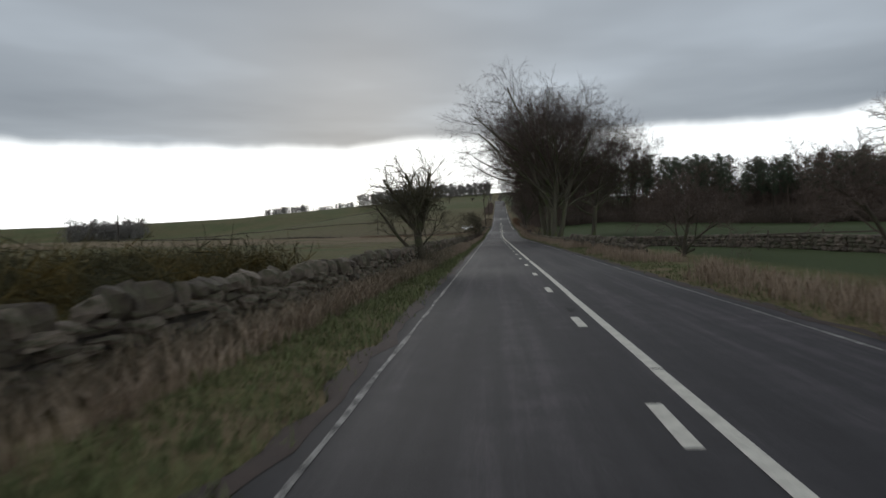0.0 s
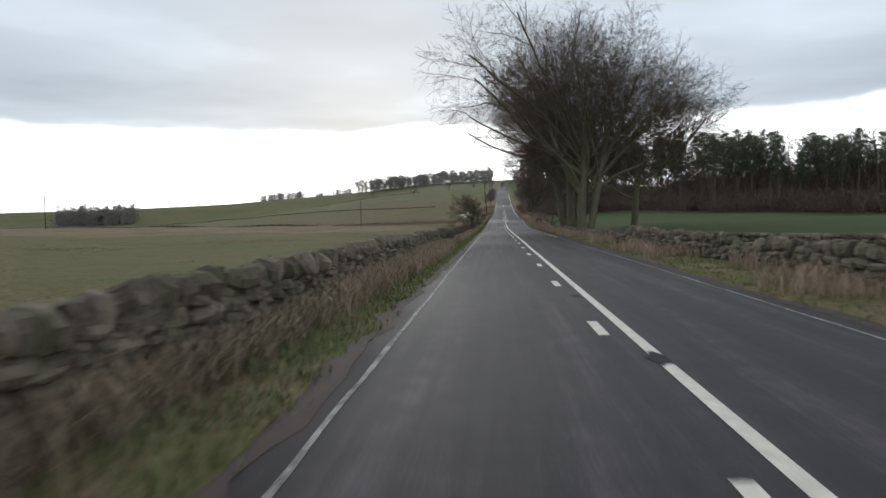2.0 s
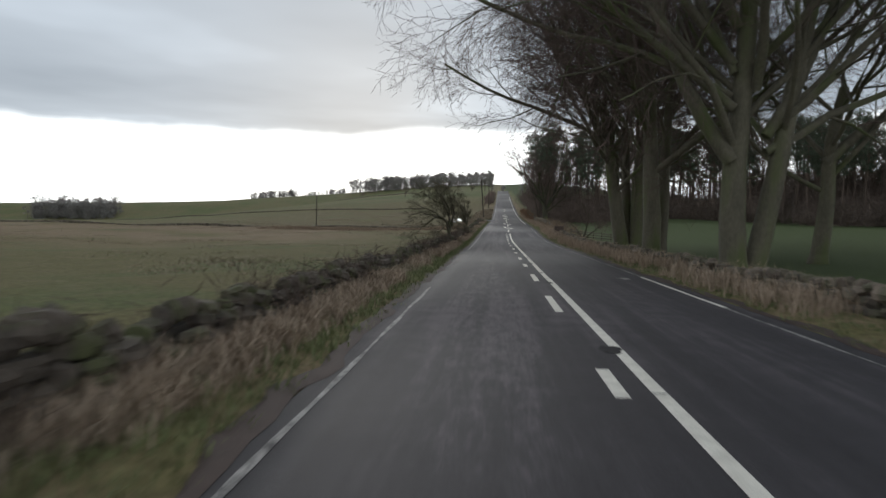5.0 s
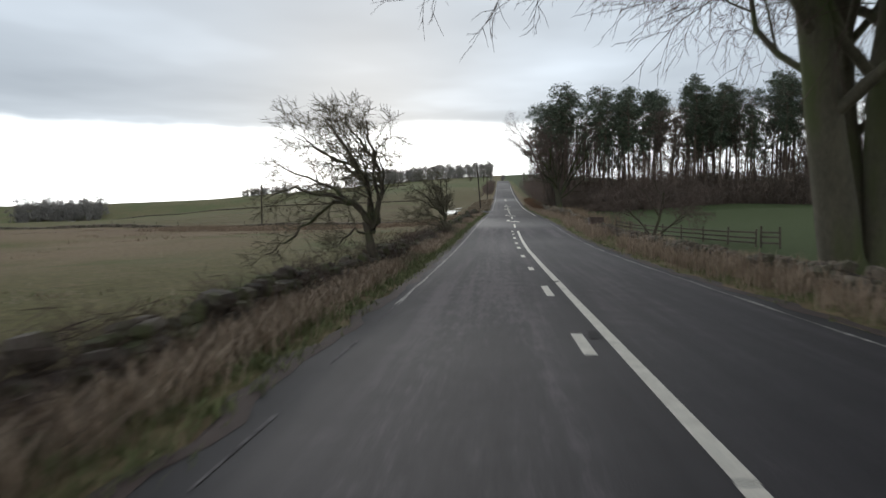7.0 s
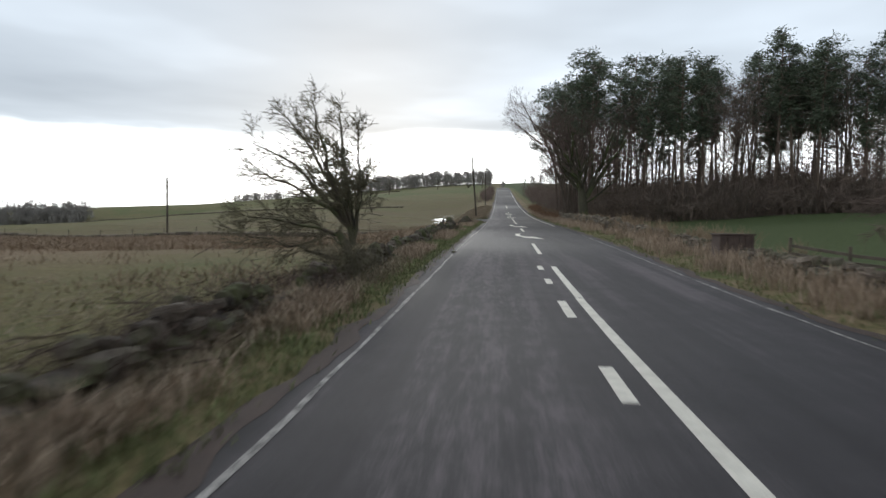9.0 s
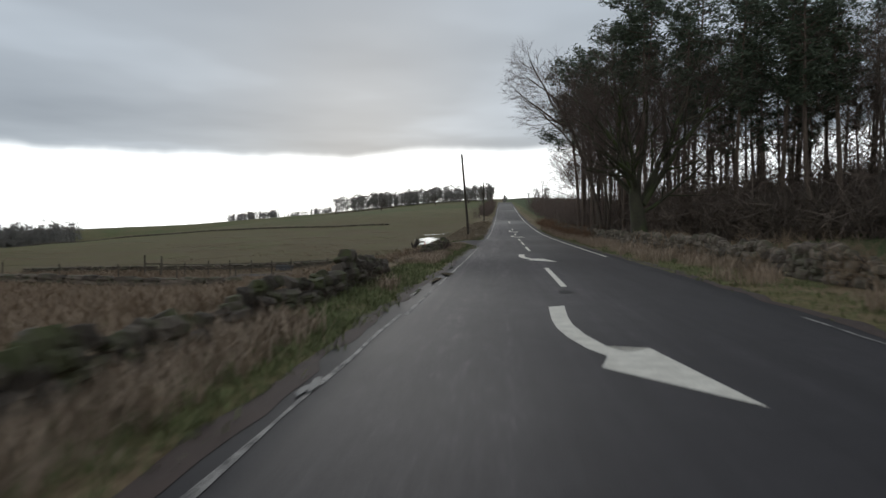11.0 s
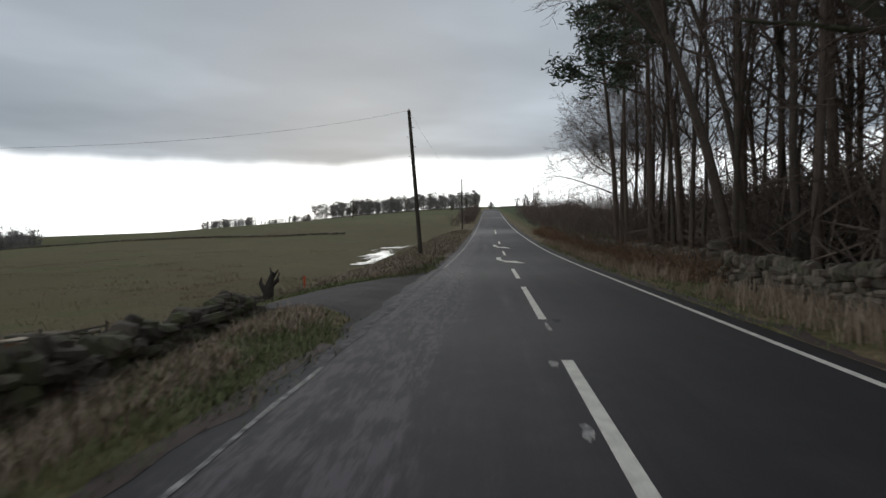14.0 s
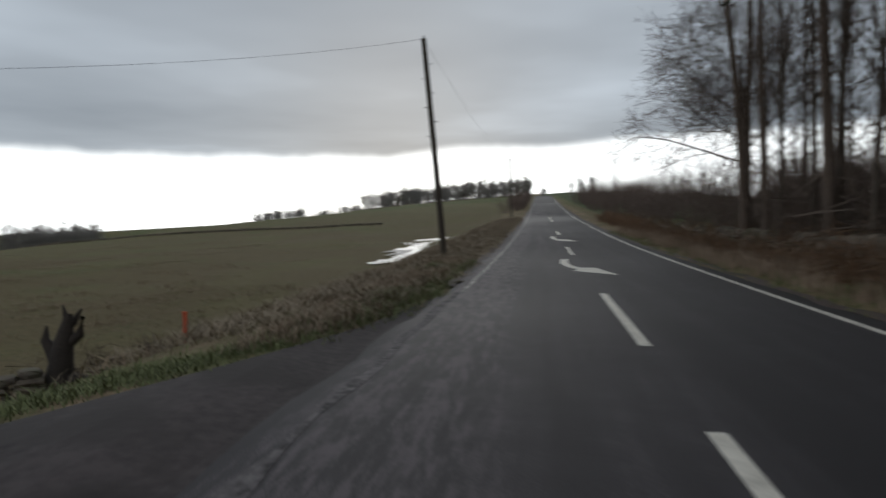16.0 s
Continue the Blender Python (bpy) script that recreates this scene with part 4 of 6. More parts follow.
def build_roadside_trees():
    # wind-shaped hawthorns beside the wall
    bare_tree("hawthorn_tree", (-5.0, 43.6, lz(-5.0, 43.6)), "gnarled bare hawthorn tree growing from the stone wall", 11,
              [(0, 0, (0.02, 0, 1), 1.7, 0.21), (-0.05, 0.0, (-0.72, 0.0, 0.62), 2.6, 0.085, 0.5), (0.0, 0.0, (-0.66, 0.1, 0.8), 2.5, 0.095, 1.3), (0.0, 0.05, (-0.42, 0.1, 0.95), 2.6, 0.11, 1.5), (0.02, 0, (-0.08, -0.15, 1.0), 2.35, 0.115, 1.6), (0.04, 0, (0.24, 0.1, 1.0), 2.3, 0.1, 1.6),
               (0.03, 0, (0.4, -0.1, 0.9), 1.45, 0.075, 1.5), (0.05, 0, (0.6, 0.0, 0.75), 1.2, 0.045, 0.9), (0.0, -0.05, (-0.3, -0.55, 0.9), 2.1, 0.08, 1.4), (0.0, 0.05, (-0.1, 0.55, 0.95), 2.1, 0.08, 1.5), (0.0, 0.0, (-0.75, -0.2, 0.75), 2.1, 0.07, 1.4)],
              [(3, 0.8, 1.5, 44, 0.05, 0.0, 5, 0.6), (8, 0.22, 0.95, 50, 0.13, 0.03, 7, 0.5), (6, 0.18, 0.58, 48, 0.18, 0.03, 4, 0.52), (4, 0.15, 0.33, 44, 0.22, 0.02, 3, 0.6), (0, 0, 0, 0, 0.22, 0, 2, 1)], 1.3, M_THORN, M_THORN_TWIG, wind=-0.015).scale = (1.06, 1.06, 1.06)
    brush("thorn_suckers", [(-5.0, 43.6, 0.75), (-4.85, 43.4, 0.6)], "tangle of thin suckers round the hawthorn's foot", 12, 1.05, 520, M_THORN_TWIG, 0.03, 0.5)
    old_thorn = [
        ([(0, 0, 1.2), (0.22, 0, 2.1), (0.25, 0.1, 2.9), (0.0, 0.1, 3.7), (-0.15, 0, 4.6)], 0.1),
        ([(0.2, 0, 2.0), (0.08, 0, 3.0), (0.25, -0.1, 3.8), (0.6, -0.1, 4.2)], 0.06),
        ([(0, 0, 1.35), (-0.1, 0.1, 2.2), (-0.4, 0.1, 3.0), (-0.9, 0, 4.0), (-1.3, 0, 4.7)], 0.09),
        ([(-0.05, 0.05, 2.3), (-0.6, 0.4, 3.1), (-1.5, 0.6, 3.7), (-2.5, 0.6, 4.2)], 0.065),
        ([(0, 0, 1.4), (-0.4, -0.1, 2.0), (-1.1, -0.1, 2.5), (-1.9, 0, 2.9), (-2.8, 0, 3.3)], 0.085),
        ([(-0.4, -0.1, 2.0), (-1.2, -0.5, 2.3), (-2.2, -0.6, 2.5), (-3.0, -0.6, 2.2)], 0.065),
        ([(0, 0, 1.3), (-0.5, 0.1, 2.0), (-1.2, 0.2, 2.1), (-2.0, 0.2, 1.5), (-2.7, 0.1, 0.95), (-3.3, 0.1, 0.5)], 0.08),
        ([(0, 0, 1.2), (-0.5, 0.0, 1.25), (-0.9, 0.05, 1.0), (-1.2, 0.05, 0.75)], 0.05),
        ([(0, 0, 1.4), (0.0, -0.5, 2.4), (-0.3, -1.1, 3.3), (-0.8, -1.4, 4.2)], 0.07),
        ([(0, 0, 1.4), (-0.2, 0.6, 2.4), (-0.5, 1.2, 3.4), (-0.9, 1.4, 4.3)], 0.07),
        ([(-0.3, 0.1, 2.8), (-0.9, 0.3, 3.3), (-1.9, 0.2, 3.9), (-2.4, 0.0, 4.6)], 0.05),
        ([(0.02, 0, 3.5), (-0.4, -0.2, 4.1), (-0.7, -0.3, 4.8)], 0.05)]
    bare_tree("hawthorn_tree", (-4.95, 128.1, lz(-4.95, 128.1)), "leaning bare hawthorn tree with twigs swept to one side", 23,
              [(0, 0, (0.02, 0, 1), 1.35, 0.165)],
              [(0, 0.85, 1.6, 50, 0.03, 0.0, 5, 0.6), (11, 0.24, 0.85, 54, 0.16, 0.02, 6, 0.5), (6, 0.15, 0.5, 52, 0.22, 0.0, 4, 0.55), (5, 0.15, 0.3, 48, 0.24, 0.0, 3, 0.65), (0, 0, 0, 0, 0.22, 0, 2, 1)], 1.2, M_THORN, M_THORN_TWIG, wind=-0.06, boughs=old_thorn).scale = (0.96, 1.0, 0.92)
    low_thorn = [
        ([(0, 0, 0.8), (-0.1, 0, 1.8), (-0.25, 0.1, 2.8), (-0.35, 0.1, 3.8)], 0.08),
        ([(-0.05, 0, 1.2), (-0.4, -0.1, 2.2), (-0.75, -0.1, 3.2), (-0.95, 0, 4.1)], 0.07),
        ([(-0.05, 0, 1.2), (-0.5, 0.2, 2.0), (-1.0, 0.2, 3.0), (-1.6, 0.2, 3.75)], 0.065),
        ([(-0.05, 0, 1.2), (-0.7, 0.1, 1.9), (-1.4, 0.1, 2.6), (-2.4, 0.1, 3.15)], 0.06),
        ([(-0.05, 0, 1.2), (-0.8, -0.2, 1.8), (-1.5, -0.2, 2.2), (-2.2, -0.2, 2.5)], 0.055),
        ([(0, 0, 0.9), (0.05, 0.1, 1.6), (0.05, 0.2, 2.5), (0.1, 0.2, 3.4)], 0.055),
        ([(0, 0, 1.0), (0.15, -0.1, 1.6), (0.3, -0.1, 2.2)], 0.04),
        ([(0, 0, 0.5), (-0.8, 0.1, 0.6), (-1.6, 0.1, 0.8), (-2.8, 0.0, 1.15)], 0.05),
        ([(0, 0, 0.8), (-0.8, -0.3, 1.2), (-1.7, -0.4, 1.4), (-2.5, -0.4, 1.5)], 0.045),
        ([(0, 0, 0.6), (-0.6, 0.5, 1.0), (-1.2, 0.9, 1.3), (-1.9, 1.0, 1.3)], 0.045),
        ([(0, 0, 1.2), (-0.2, 0.5, 2.0), (-0.5, 0.9, 3.0)], 0.05),
        ([(0, 0, 1.2), (-0.2, -0.6, 2.0), (-0.6, -0.9, 2.9)], 0.05)]
    bare_tree("hawthorn_bush", (-4.8, 151.8, lz(-4.8, 151.8)), "small bare hawthorn bush by the broken wall", 37,
              [(0, 0, (-0.05, 0, 1), 1.0, 0.15)],
              [(0, 0.7, 1.2, 50, 0.05, 0.0, 5, 0.6), (13, 0.2, 0.6, 44, 0.12, 0.02, 5, 0.5), (7, 0.15, 0.36, 46, 0.2, 0.0, 3, 0.55), (4, 0.2, 0.2, 46, 0.22, 0.0, 2, 0.65), (0, 0, 0, 0, 0.22, 0, 1, 1)], 1.4, M_THORN, M_THORN_TWIG, wind=-0.09, boughs=low_thorn)
    brush("thorn_suckers", [(-4.8, 151.8, 0.8), (-4.75, 151.6, 0.7), (-5.2, 151.9, 0.7)], "tangle of thin suckers round the hawthorn bush's foot", 13, 1.0, 380, M_THORN_TWIG, 0.03, 0.6)
    for x, y, s in ((7.9, 50.3, 41), (8.6, 33.7, 42), (7.3, 146.3, 43)):
        bare_tree("thorn_tree", (x, y, lz(x, y)), "small bare thorn tree on the verge", s, [(0, 0, (0.05, 0, 1), 2.6, 0.10), (0, 0.05, (-0.4, 0.2, 0.9), 2.2, 0.07), (0.05, 0, (0.5, 0, 0.8), 2.2, 0.07)], thorn(0.85, 5), 1.2, M_THORN, M_TWIG, group="verge thorns")
    # great beeches with several stems each
    bare_tree("beech_tree", (6.6, 104.8, lz(6.6, 104.8)), "great bare beech tree with forked grey-green trunks", 51,
              [(0, 0, (-0.05, 0, 1), 10.0, 0.46), (0.75, 0.15, (0.2, 0.05, 1), 9.5, 0.38), (-0.2, 0, (-0.62, 0.02, 0.78), 12.0, 0.27, 3.7), (-0.2, 0, (-0.4, 0.3, 0.9), 13, 0.16, 6.5), (-0.2, 0, (-0.8, 0.05, 0.7), 13.5, 0.17, 5.4, -0.04), (-0.2, 0.2, (-0.74, 0.3, 0.7), 13.5, 0.15, 5.8, -0.04), (0.9, 0.1, (0.85, -0.1, 0.55), 11.5, 0.15, 4.6, -0.03), (-0.2, 0.1, (-0.72, 0.1, 0.74), 14.5, 0.18, 6.8), (-0.1, 0.1, (-0.6, -0.2, 0.85), 13.5, 0.18, 8.0), (0.9, 0, (0.7, 0.1, 0.75), 13, 0.2, 4.5), (0.9, 0, (0.85, 0.3, 0.5), 11.5, 0.15, 4.0), (0.5, 0, (0.1, -0.4, 1.0), 11, 0.18, 6.0)], beech(1.0), 1.3, twig=M_BEECH_TWIG, group="roadside beeches").scale = (1.0, 1.0, 1.06)
    bare_tree("beech_tree", (7.1, 118.2, lz(7.1, 118.2)), "great bare beech tree with tall smooth trunk", 52,
              [(0, 0, (-0.02, 0, 1), 10.8, 0.52), (0.55, 0.35, (0.1, 0.03, 1), 9.8, 0.36), (-0.2, 0, (-0.7, 0.05, 0.78), 15.0, 0.2, 6.6), (-0.2, 0, (-0.56, -0.2, 0.85), 14.0, 0.2, 7.0), (0.9, 0.2, (0.8, 0.1, 0.65), 13.5, 0.19, 5.0), (0, 0, (-0.5, 0.2, 0.9), 13, 0.19, 8.5)], beech(1.03), 1.35, twig=M_BEECH_TWIG, group="roadside beeches").scale = (1.0, 1.0, 1.06)
    bare_tree("beech_tree", (7.3, 127.4, lz(7.3, 127.4)), "bare beech tree with paired trunks and drooping outer twigs", 53,
              [(0, 0, (-0.09, 0, 1), 10.0, 0.52), (0.95, 0.1, (0.06, 0.05, 1), 10.5, 0.5), (0.5, 0.4, (0.0, 0.1, 1), 9.0, 0.38), (-0.2, 0, (-0.5, -0.35, 0.8), 10, 0.17, 6.0), (0.8, 0, (0.35, -0.35, 0.85), 9, 0.17, 5.5), (-0.4, 0, (-0.7, -0.1, 0.78), 17.0, 0.2, 5.5), (-0.4, 0, (-0.76, 0.1, 0.66), 14.0, 0.18, 7.0), (1.0, 0.1, (0.8, 0.1, 0.6), 12.5, 0.19, 4.5), (-0.3, 0, (-0.55, 0.3, 0.85), 14, 0.19, 8.0)], beech(1.0), 1.35, twig=M_BEECH_TWIG, group="roadside beeches")
    bare_tree("beech_tree", (13.0, 112.0, lz(13.0, 112)), "bare beech tree standing in the field edge", 54,
              [(0, 0, (0.08, 0, 1), 8.0, 0.38), (0.1, 0, (0.75, 0, 0.65), 11, 0.24, 4.5)], beech(0.95, 8), 1.35, twig=M_BEECH_TWIG, group="roadside beeches")
    # broad old tree in front of the wood, and the leaning tree at its corner
    bare_tree("oak_tree", (8.4, 208.2, lz(8.4, 208.2)), "broad bare tree with a mossy trunk beside the wall", 61,
              [(0, 0, (0.0, 0, 1), 4.2, 0.58), (-0.1, 0, (-0.42, -0.1, 0.95), 7.0, 0.22, 3.2), (0.2, 0, (0.62, -0.1, 0.75), 7.5, 0.24, 2.7), (0.1, 0.1, (0.45, 0.0, 1), 7.5, 0.26, 3.0), (-0.1, -0.1, (-0.25, -0.4, 1), 7.0, 0.25, 3.0), (0.2, 0, (0.8, -0.2, 0.45), 5.0, 0.13, 2.2)],
              [(5, 0.68, 6.6, 46, 0.05, 0.0, 6, 0.55), (7, 0.18, 3.3, 46, 0.1, 0.05, 7, 0.48), (6, 0.15, 1.7, 44, 0.13, 0.03, 5, 0.46), (5, 0.2, 0.9, 42, 0.14, 0.0, 3, 0.5), (2, 0.2, 0.5, 40, 0.16, 0, 1, 0.6), (0, 0, 0, 0, 0.2, 0, 1, 1)], 1.25, M_MOSSBARK, M_BEECH_TWIG)
    bare_tree("leaning_tree", (7.9, 219.5, lz(7.9, 219.5)), "slender bare tree leaning over the road from the wood", 62,
              [(0, 0, (-0.13, 0.0, 1), 12.5, 0.19), (0.5, 0.3, (0.06, 0.1, 1), 11.5, 0.13), (-2.4, 0.0, (-0.7, 0.0, 0.7), 5.0, 0.08, 7.9), (-3.3, 0.0, (-0.8, 0.0, 0.6), 5.5, 0.085, 9.7), (-4.2, 0.0, (-0.5, -0.1, 0.9), 4.5, 0.085, 11.4)],
              [(6, 0.62, 4.0, 52, 0.015, 0.0, 6, 0.55), (8, 0.25, 2.2, 46, 0.09, 0.06, 6, 0.46), (6, 0.2, 1.2, 44, 0.12, 0.05, 4, 0.5), (5, 0.2, 0.7, 42, 0.14, 0.02, 2, 0.6), (0, 0, 0, 0, 0.2, 0, 1, 1)], 1.2, M_WOODTREE, M_TWIG, wind=-0.065)
    bare_tree("ash_tree", (10.2, 245.2, lz(10.2, 245.2)), "slender bare tree at the far end of the wood", 63,
              [(0, 0, (0.02, 0, 1), 9.5, 0.16), (0.3, 0, (0.12, 0.1, 1), 8.0, 0.11), (0, 0, (-0.95, 0.0, 0.3), 5.5, 0.06, 3.9, -0.03), (0, 0, (-0.9, 0.15, 0.42), 5.2, 0.055, 5.0, -0.02), (0, 0, (-0.85, -0.1, 0.55), 4.8, 0.055, 6.2), (0, 0, (-0.7, 0.1, 0.75), 4.2, 0.05, 7.4)], beech(0.45, 8)[:4] + [(2, 0.2, 0.4, 40, 0.16, 0, 1, 0.7), (0, 0, 0, 0, 0.2, 0, 1, 1)], 1.2, M_WOODTREE, M_TWIG)


build_roadside_trees()


def needle_clump(rng, centre, radius, count):
    """Flat sprays of needles round a twig end."""
    q = rng.normal(0, 1, (count, 3)) * (radius * 0.5, radius * 0.5, radius * 0.33)
    c = centre + q
    a = rng.normal(0, 1, (count, 3))
    a[:, 2] *= 0.5
    a /= np.linalg.norm(a, axis=1)[:, None]
    b = np.cross(a, rng.normal(0, 1, (count, 3)))
    b /= np.linalg.norm(b, axis=1)[:, None] + 1e-9
    s = rng.uniform(0.13, 0.34, (count, 1))
    v = np.stack([c - a * s, c + a * s + b * s * 0.2, c + b * s * 0.55], 1)
    return v.reshape(-1, 3)


def pine_tree(seed, height, bare=0.55, spread=2.4, clumps=70, per=21, lean=0.03, arms=()):
    rng = np.random.default_rng(seed)
    rp = random.Random(seed)
    tr = Limbs()
    d = np.array([rng.normal(0, lean), rng.normal(0, lean), 1.0])
    pts, _ = bend(rp, (0, 0, -0.3), d, height, 9, 0.02, 0.03)
    pts = np.array(pts)
    r0 = height * rng.uniform(0.009, 0.013)
    tr.tube(pts, r0, 0.03, 7)
    cl = []
    for i in range(16):
        # dead stubs on the lower trunk
        t = rng.uniform(0.2, bare)
        p = pts[int(t * 8)] + (pts[int(t * 8) + 1] - pts[int(t * 8)]) * (t * 8 % 1)
        a = rng.uniform(0, math.tau)
        q, _ = bend(rp, p, (math.cos(a), math.sin(a), rng.uniform(-0.2, 0.3)), rng.uniform(0.5, 1.9), 3, 0.12, -0.03)
        tr.tube(q, 0.025, 0.006, 3)
    for i in range(clumps // 3):
        t = bare + (1 - bare) * (i + rng.random()) / (clumps / 3)
        t = min(t, 0.985)
        x = t * 9
        k = min(int(x), 8)
        p = pts[k] + (pts[k + 1] - pts[k]) * (x - k)
        a = rng.uniform(0, math.tau)
        reach = spread * (0.3 + 0.72 * math.sin(math.pi * min(1.0, (1 - t) / (1 - bare)) ** 0.62)) * rng.uniform(0.6, 1.08)
        q, _ = bend(rp, p, (math.cos(a), math.sin(a), rng.uniform(-0.15, 0.35)), reach, 4, 0.12, 0.02)
        tr.tube(q, 0.05, 0.012, 4)
        for f in (0.5, 0.78, 1.02):
            w = np.array(q[0]) + (np.array(q[-1]) - np.array(q[0])) * f + rng.normal(0, 0.18, 3)
            cl.append(needle_clump(rng, w, rng.uniform(0.5, 0.95), per))
    for z, length in arms:
        x = z / height * 9
        k = min(int(x), 8)
        p = pts[k] + (pts[k + 1] - pts[k]) * (x - k)
        q, _ = bend(rp, p, (-0.95, -0.25 + 0.5 * rng.random(), rng.uniform(0.0, 0.25)), length, 6, 0.12, 0.0)
        tr.tube(q, 0.075, 0.02, 5)
        for f in np.linspace(0.45, 1.0, 6):
            i = f * (len(q) - 1)
            j = min(int(i), len(q) - 2)
            w = np.array(q[j]) + (np.array(q[j + 1]) - np.array(q[j])) * (i - j)
            for _ in range(2):
                cl.append(needle_clump(rng, w + rng.normal(0, 0.4, 3), rng.uniform(0.5, 0.85), per))
    v = np.concatenate(cl)
    return tr, v


def build_wood():
    """Pines in front, bare trees between and behind; each tree is copied from a few built ones."""
    kinds = []
    for s, h, bare, spread, clumps in ((1, 20, 0.52, 2.2, 141), (2, 19.5, 0.58, 2.0, 126), (3, 21, 0.5, 2.3, 150), (4, 19.0, 0.5, 2.0, 135), (5, 20, 0.62, 2.3, 96), (6, 21, 0.58, 2.5, 105)):
        tr, v = pine_tree(100 + s, h, bare, spread, clumps)
        kinds.append(("pine_tree", "tall Scots pine with a bare trunk and dark crown", tr, v))
    spots = []
    rng = np.random.default_rng(77)
    edge = wood_edge
    tries = 0
    while len(spots) < 330 and tries < 16000:
        tries += 1
        x = 8 + rng.random() ** 1.25 * 105
        y0 = float(edge(x))
        y = y0 + rng.random() ** 1.25 * (26 if x > 13 else 32)
        if y > 252 or (x < 10.5 and y > 246):
            continue
        if math.hypot(x - 8.4, y - 208) < 3.2:
            continue
        if x < 26 and rng.random() < 0.5:
            continue
        if all((x - a) ** 2 + (y - b) ** 2 > 1.75**2 for a, b in spots):
            spots.append((x, y))
    # the row that stands along the wall by the road
    for y in (214.5, 218.2, 221.0, 224.5, 227.8, 231.5, 236.0, 239.5):
        spots.append((9.3 + rng.uniform(-0.4, 1.4), y))
    built = {}
    bares = []
    for x, y in spots:
        m = pose(x, y, lz(x, y), 0, 0, rng.uniform(0, 360)) @ Matrix.Scale(rng.uniform(0.82, 0.97) * (1.08 - 0.08 * float(sstep(x, 14, 26)) - 0.18 * float(sstep(x, 35, 70))), 4)
        front = y - float(wood_edge(x)) < 7 and x > 10.5 and y < 215
        k = int(rng.integers(0, 4)) if x > 22 or front else int(rng.integers(4, 6))
        bare = rng.random() < (0.18 if front else 0.35 if x > 22 else 0.55)
        if bare:
            bares.append((m @ Matrix.Scale(1.06 if x > 24 else 1.0, 4), rng.integers(0, 3)))
            continue
        if k not in built:
            name, label, tr, v = kinds[k]
            t = thing(name, (0, 0, 0), label, "tree", "pine wood")
            tr.make("trunk", M_PINE_BARK, t)
            f = np.arange(len(v)).reshape(-1, 3)
            quad_part("crown", v, f, M_NEEDLE, t)
            t.matrix_basis = m
            built[k] = t
        else:
            copy_thing(built[k], m)
    tr, v = pine_tree(131, 20.5, 0.66, 2.4, 90, 26, 0.02, ((9.6, 4.6), (11.2, 5.6), (12.6, 4.2), (14.2, 4.4), (15.6, 3.6)))
    t = thing("pine_tree", (9.2, 234.2, lz(9.2, 234.2)), "Scots pine with long needled boughs reaching over the road", "tree", "pine wood")
    tr.make("trunk", M_PINE_BARK, t)
    quad_part("crown", v, np.arange(len(v)).reshape(-1, 3), M_NEEDLE, t)
    spec = [(13, 0.35, 4.2, 46, 0.03, 0.02, 8, 0.5), (5, 0.25, 1.9, 42, 0.1, 0.06, 3, 0.5), (4, 0.2, 1.0, 40, 0.15, 0.03, 2, 0.6), (2, 0.2, 0.6, 40, 0.2, 0, 1, 0.7), (0, 0, 0, 0, 0.2, 0, 1, 1)]
    for i in range(9):
        x, y = rng.uniform(10.5, 22), rng.uniform(213, 252)
        bares.append((pose(x, y, lz(x, y), 0, 0, rng.uniform(0, 360)) @ Matrix.Scale(rng.uniform(0.5, 0.85), 4), rng.integers(0, 3)))
    first = {}
    for m, k in bares:
        k = int(k)
        if k not in first:
            t = bare_tree("bare_tree", (0, 0, 0), "tall thin leafless tree in the wood", 200 + k, [(0, 0, (0.03, 0, 1), (17, 15, 18.5)[k], (0.15, 0.12, 0.17)[k])], spec, 1.2, M_WOODTREE, M_TWIG, group="bare wood trees")
            t.matrix_basis = m
            first[k] = t
        else:
            copy_thing(first[k], m)


build_wood()


def scrub(name, spots, label, seed, size, per, material, kind="stuff", thick=0.012, lean=(0, 0)):
    """Thickets of thin upright stems with twigs; one mesh."""
    rng = random.Random(seed)
    cr = Limbs()
    for x, y, s in spots:
        z = lz(x, y)
        for _ in range(per):
            a = rng.uniform(0, math.tau)
            k = rng.uniform(0.1, 0.7)
            p = (x + rng.gauss(0, 0.4 * s), y + rng.gauss(0, 0.4 * s), z - 0.05)
            q, d = bend(rng, p, (math.cos(a) * k + lean[0], math.sin(a) * k + lean[1], 1), size * s * rng.uniform(0.6, 1.15), 3, 0.16, 0.0)
            cr.tube(q, thick, thick * 0.35, 3)
            for c in range(4):
                i = rng.randint(1, 2)
                q2, _ = bend(rng, q[i], side_dir(rng, d, radians(42)), size * s * rng.uniform(0.2, 0.45), 1, 0.2, 0.0)
                cr.tube(q2, thick * 0.6, thick * 0.3, 3)
    ob = cr.make(name, material, None, smooth=False)
    return tagged(ob, label, "bushes", kind=kind)


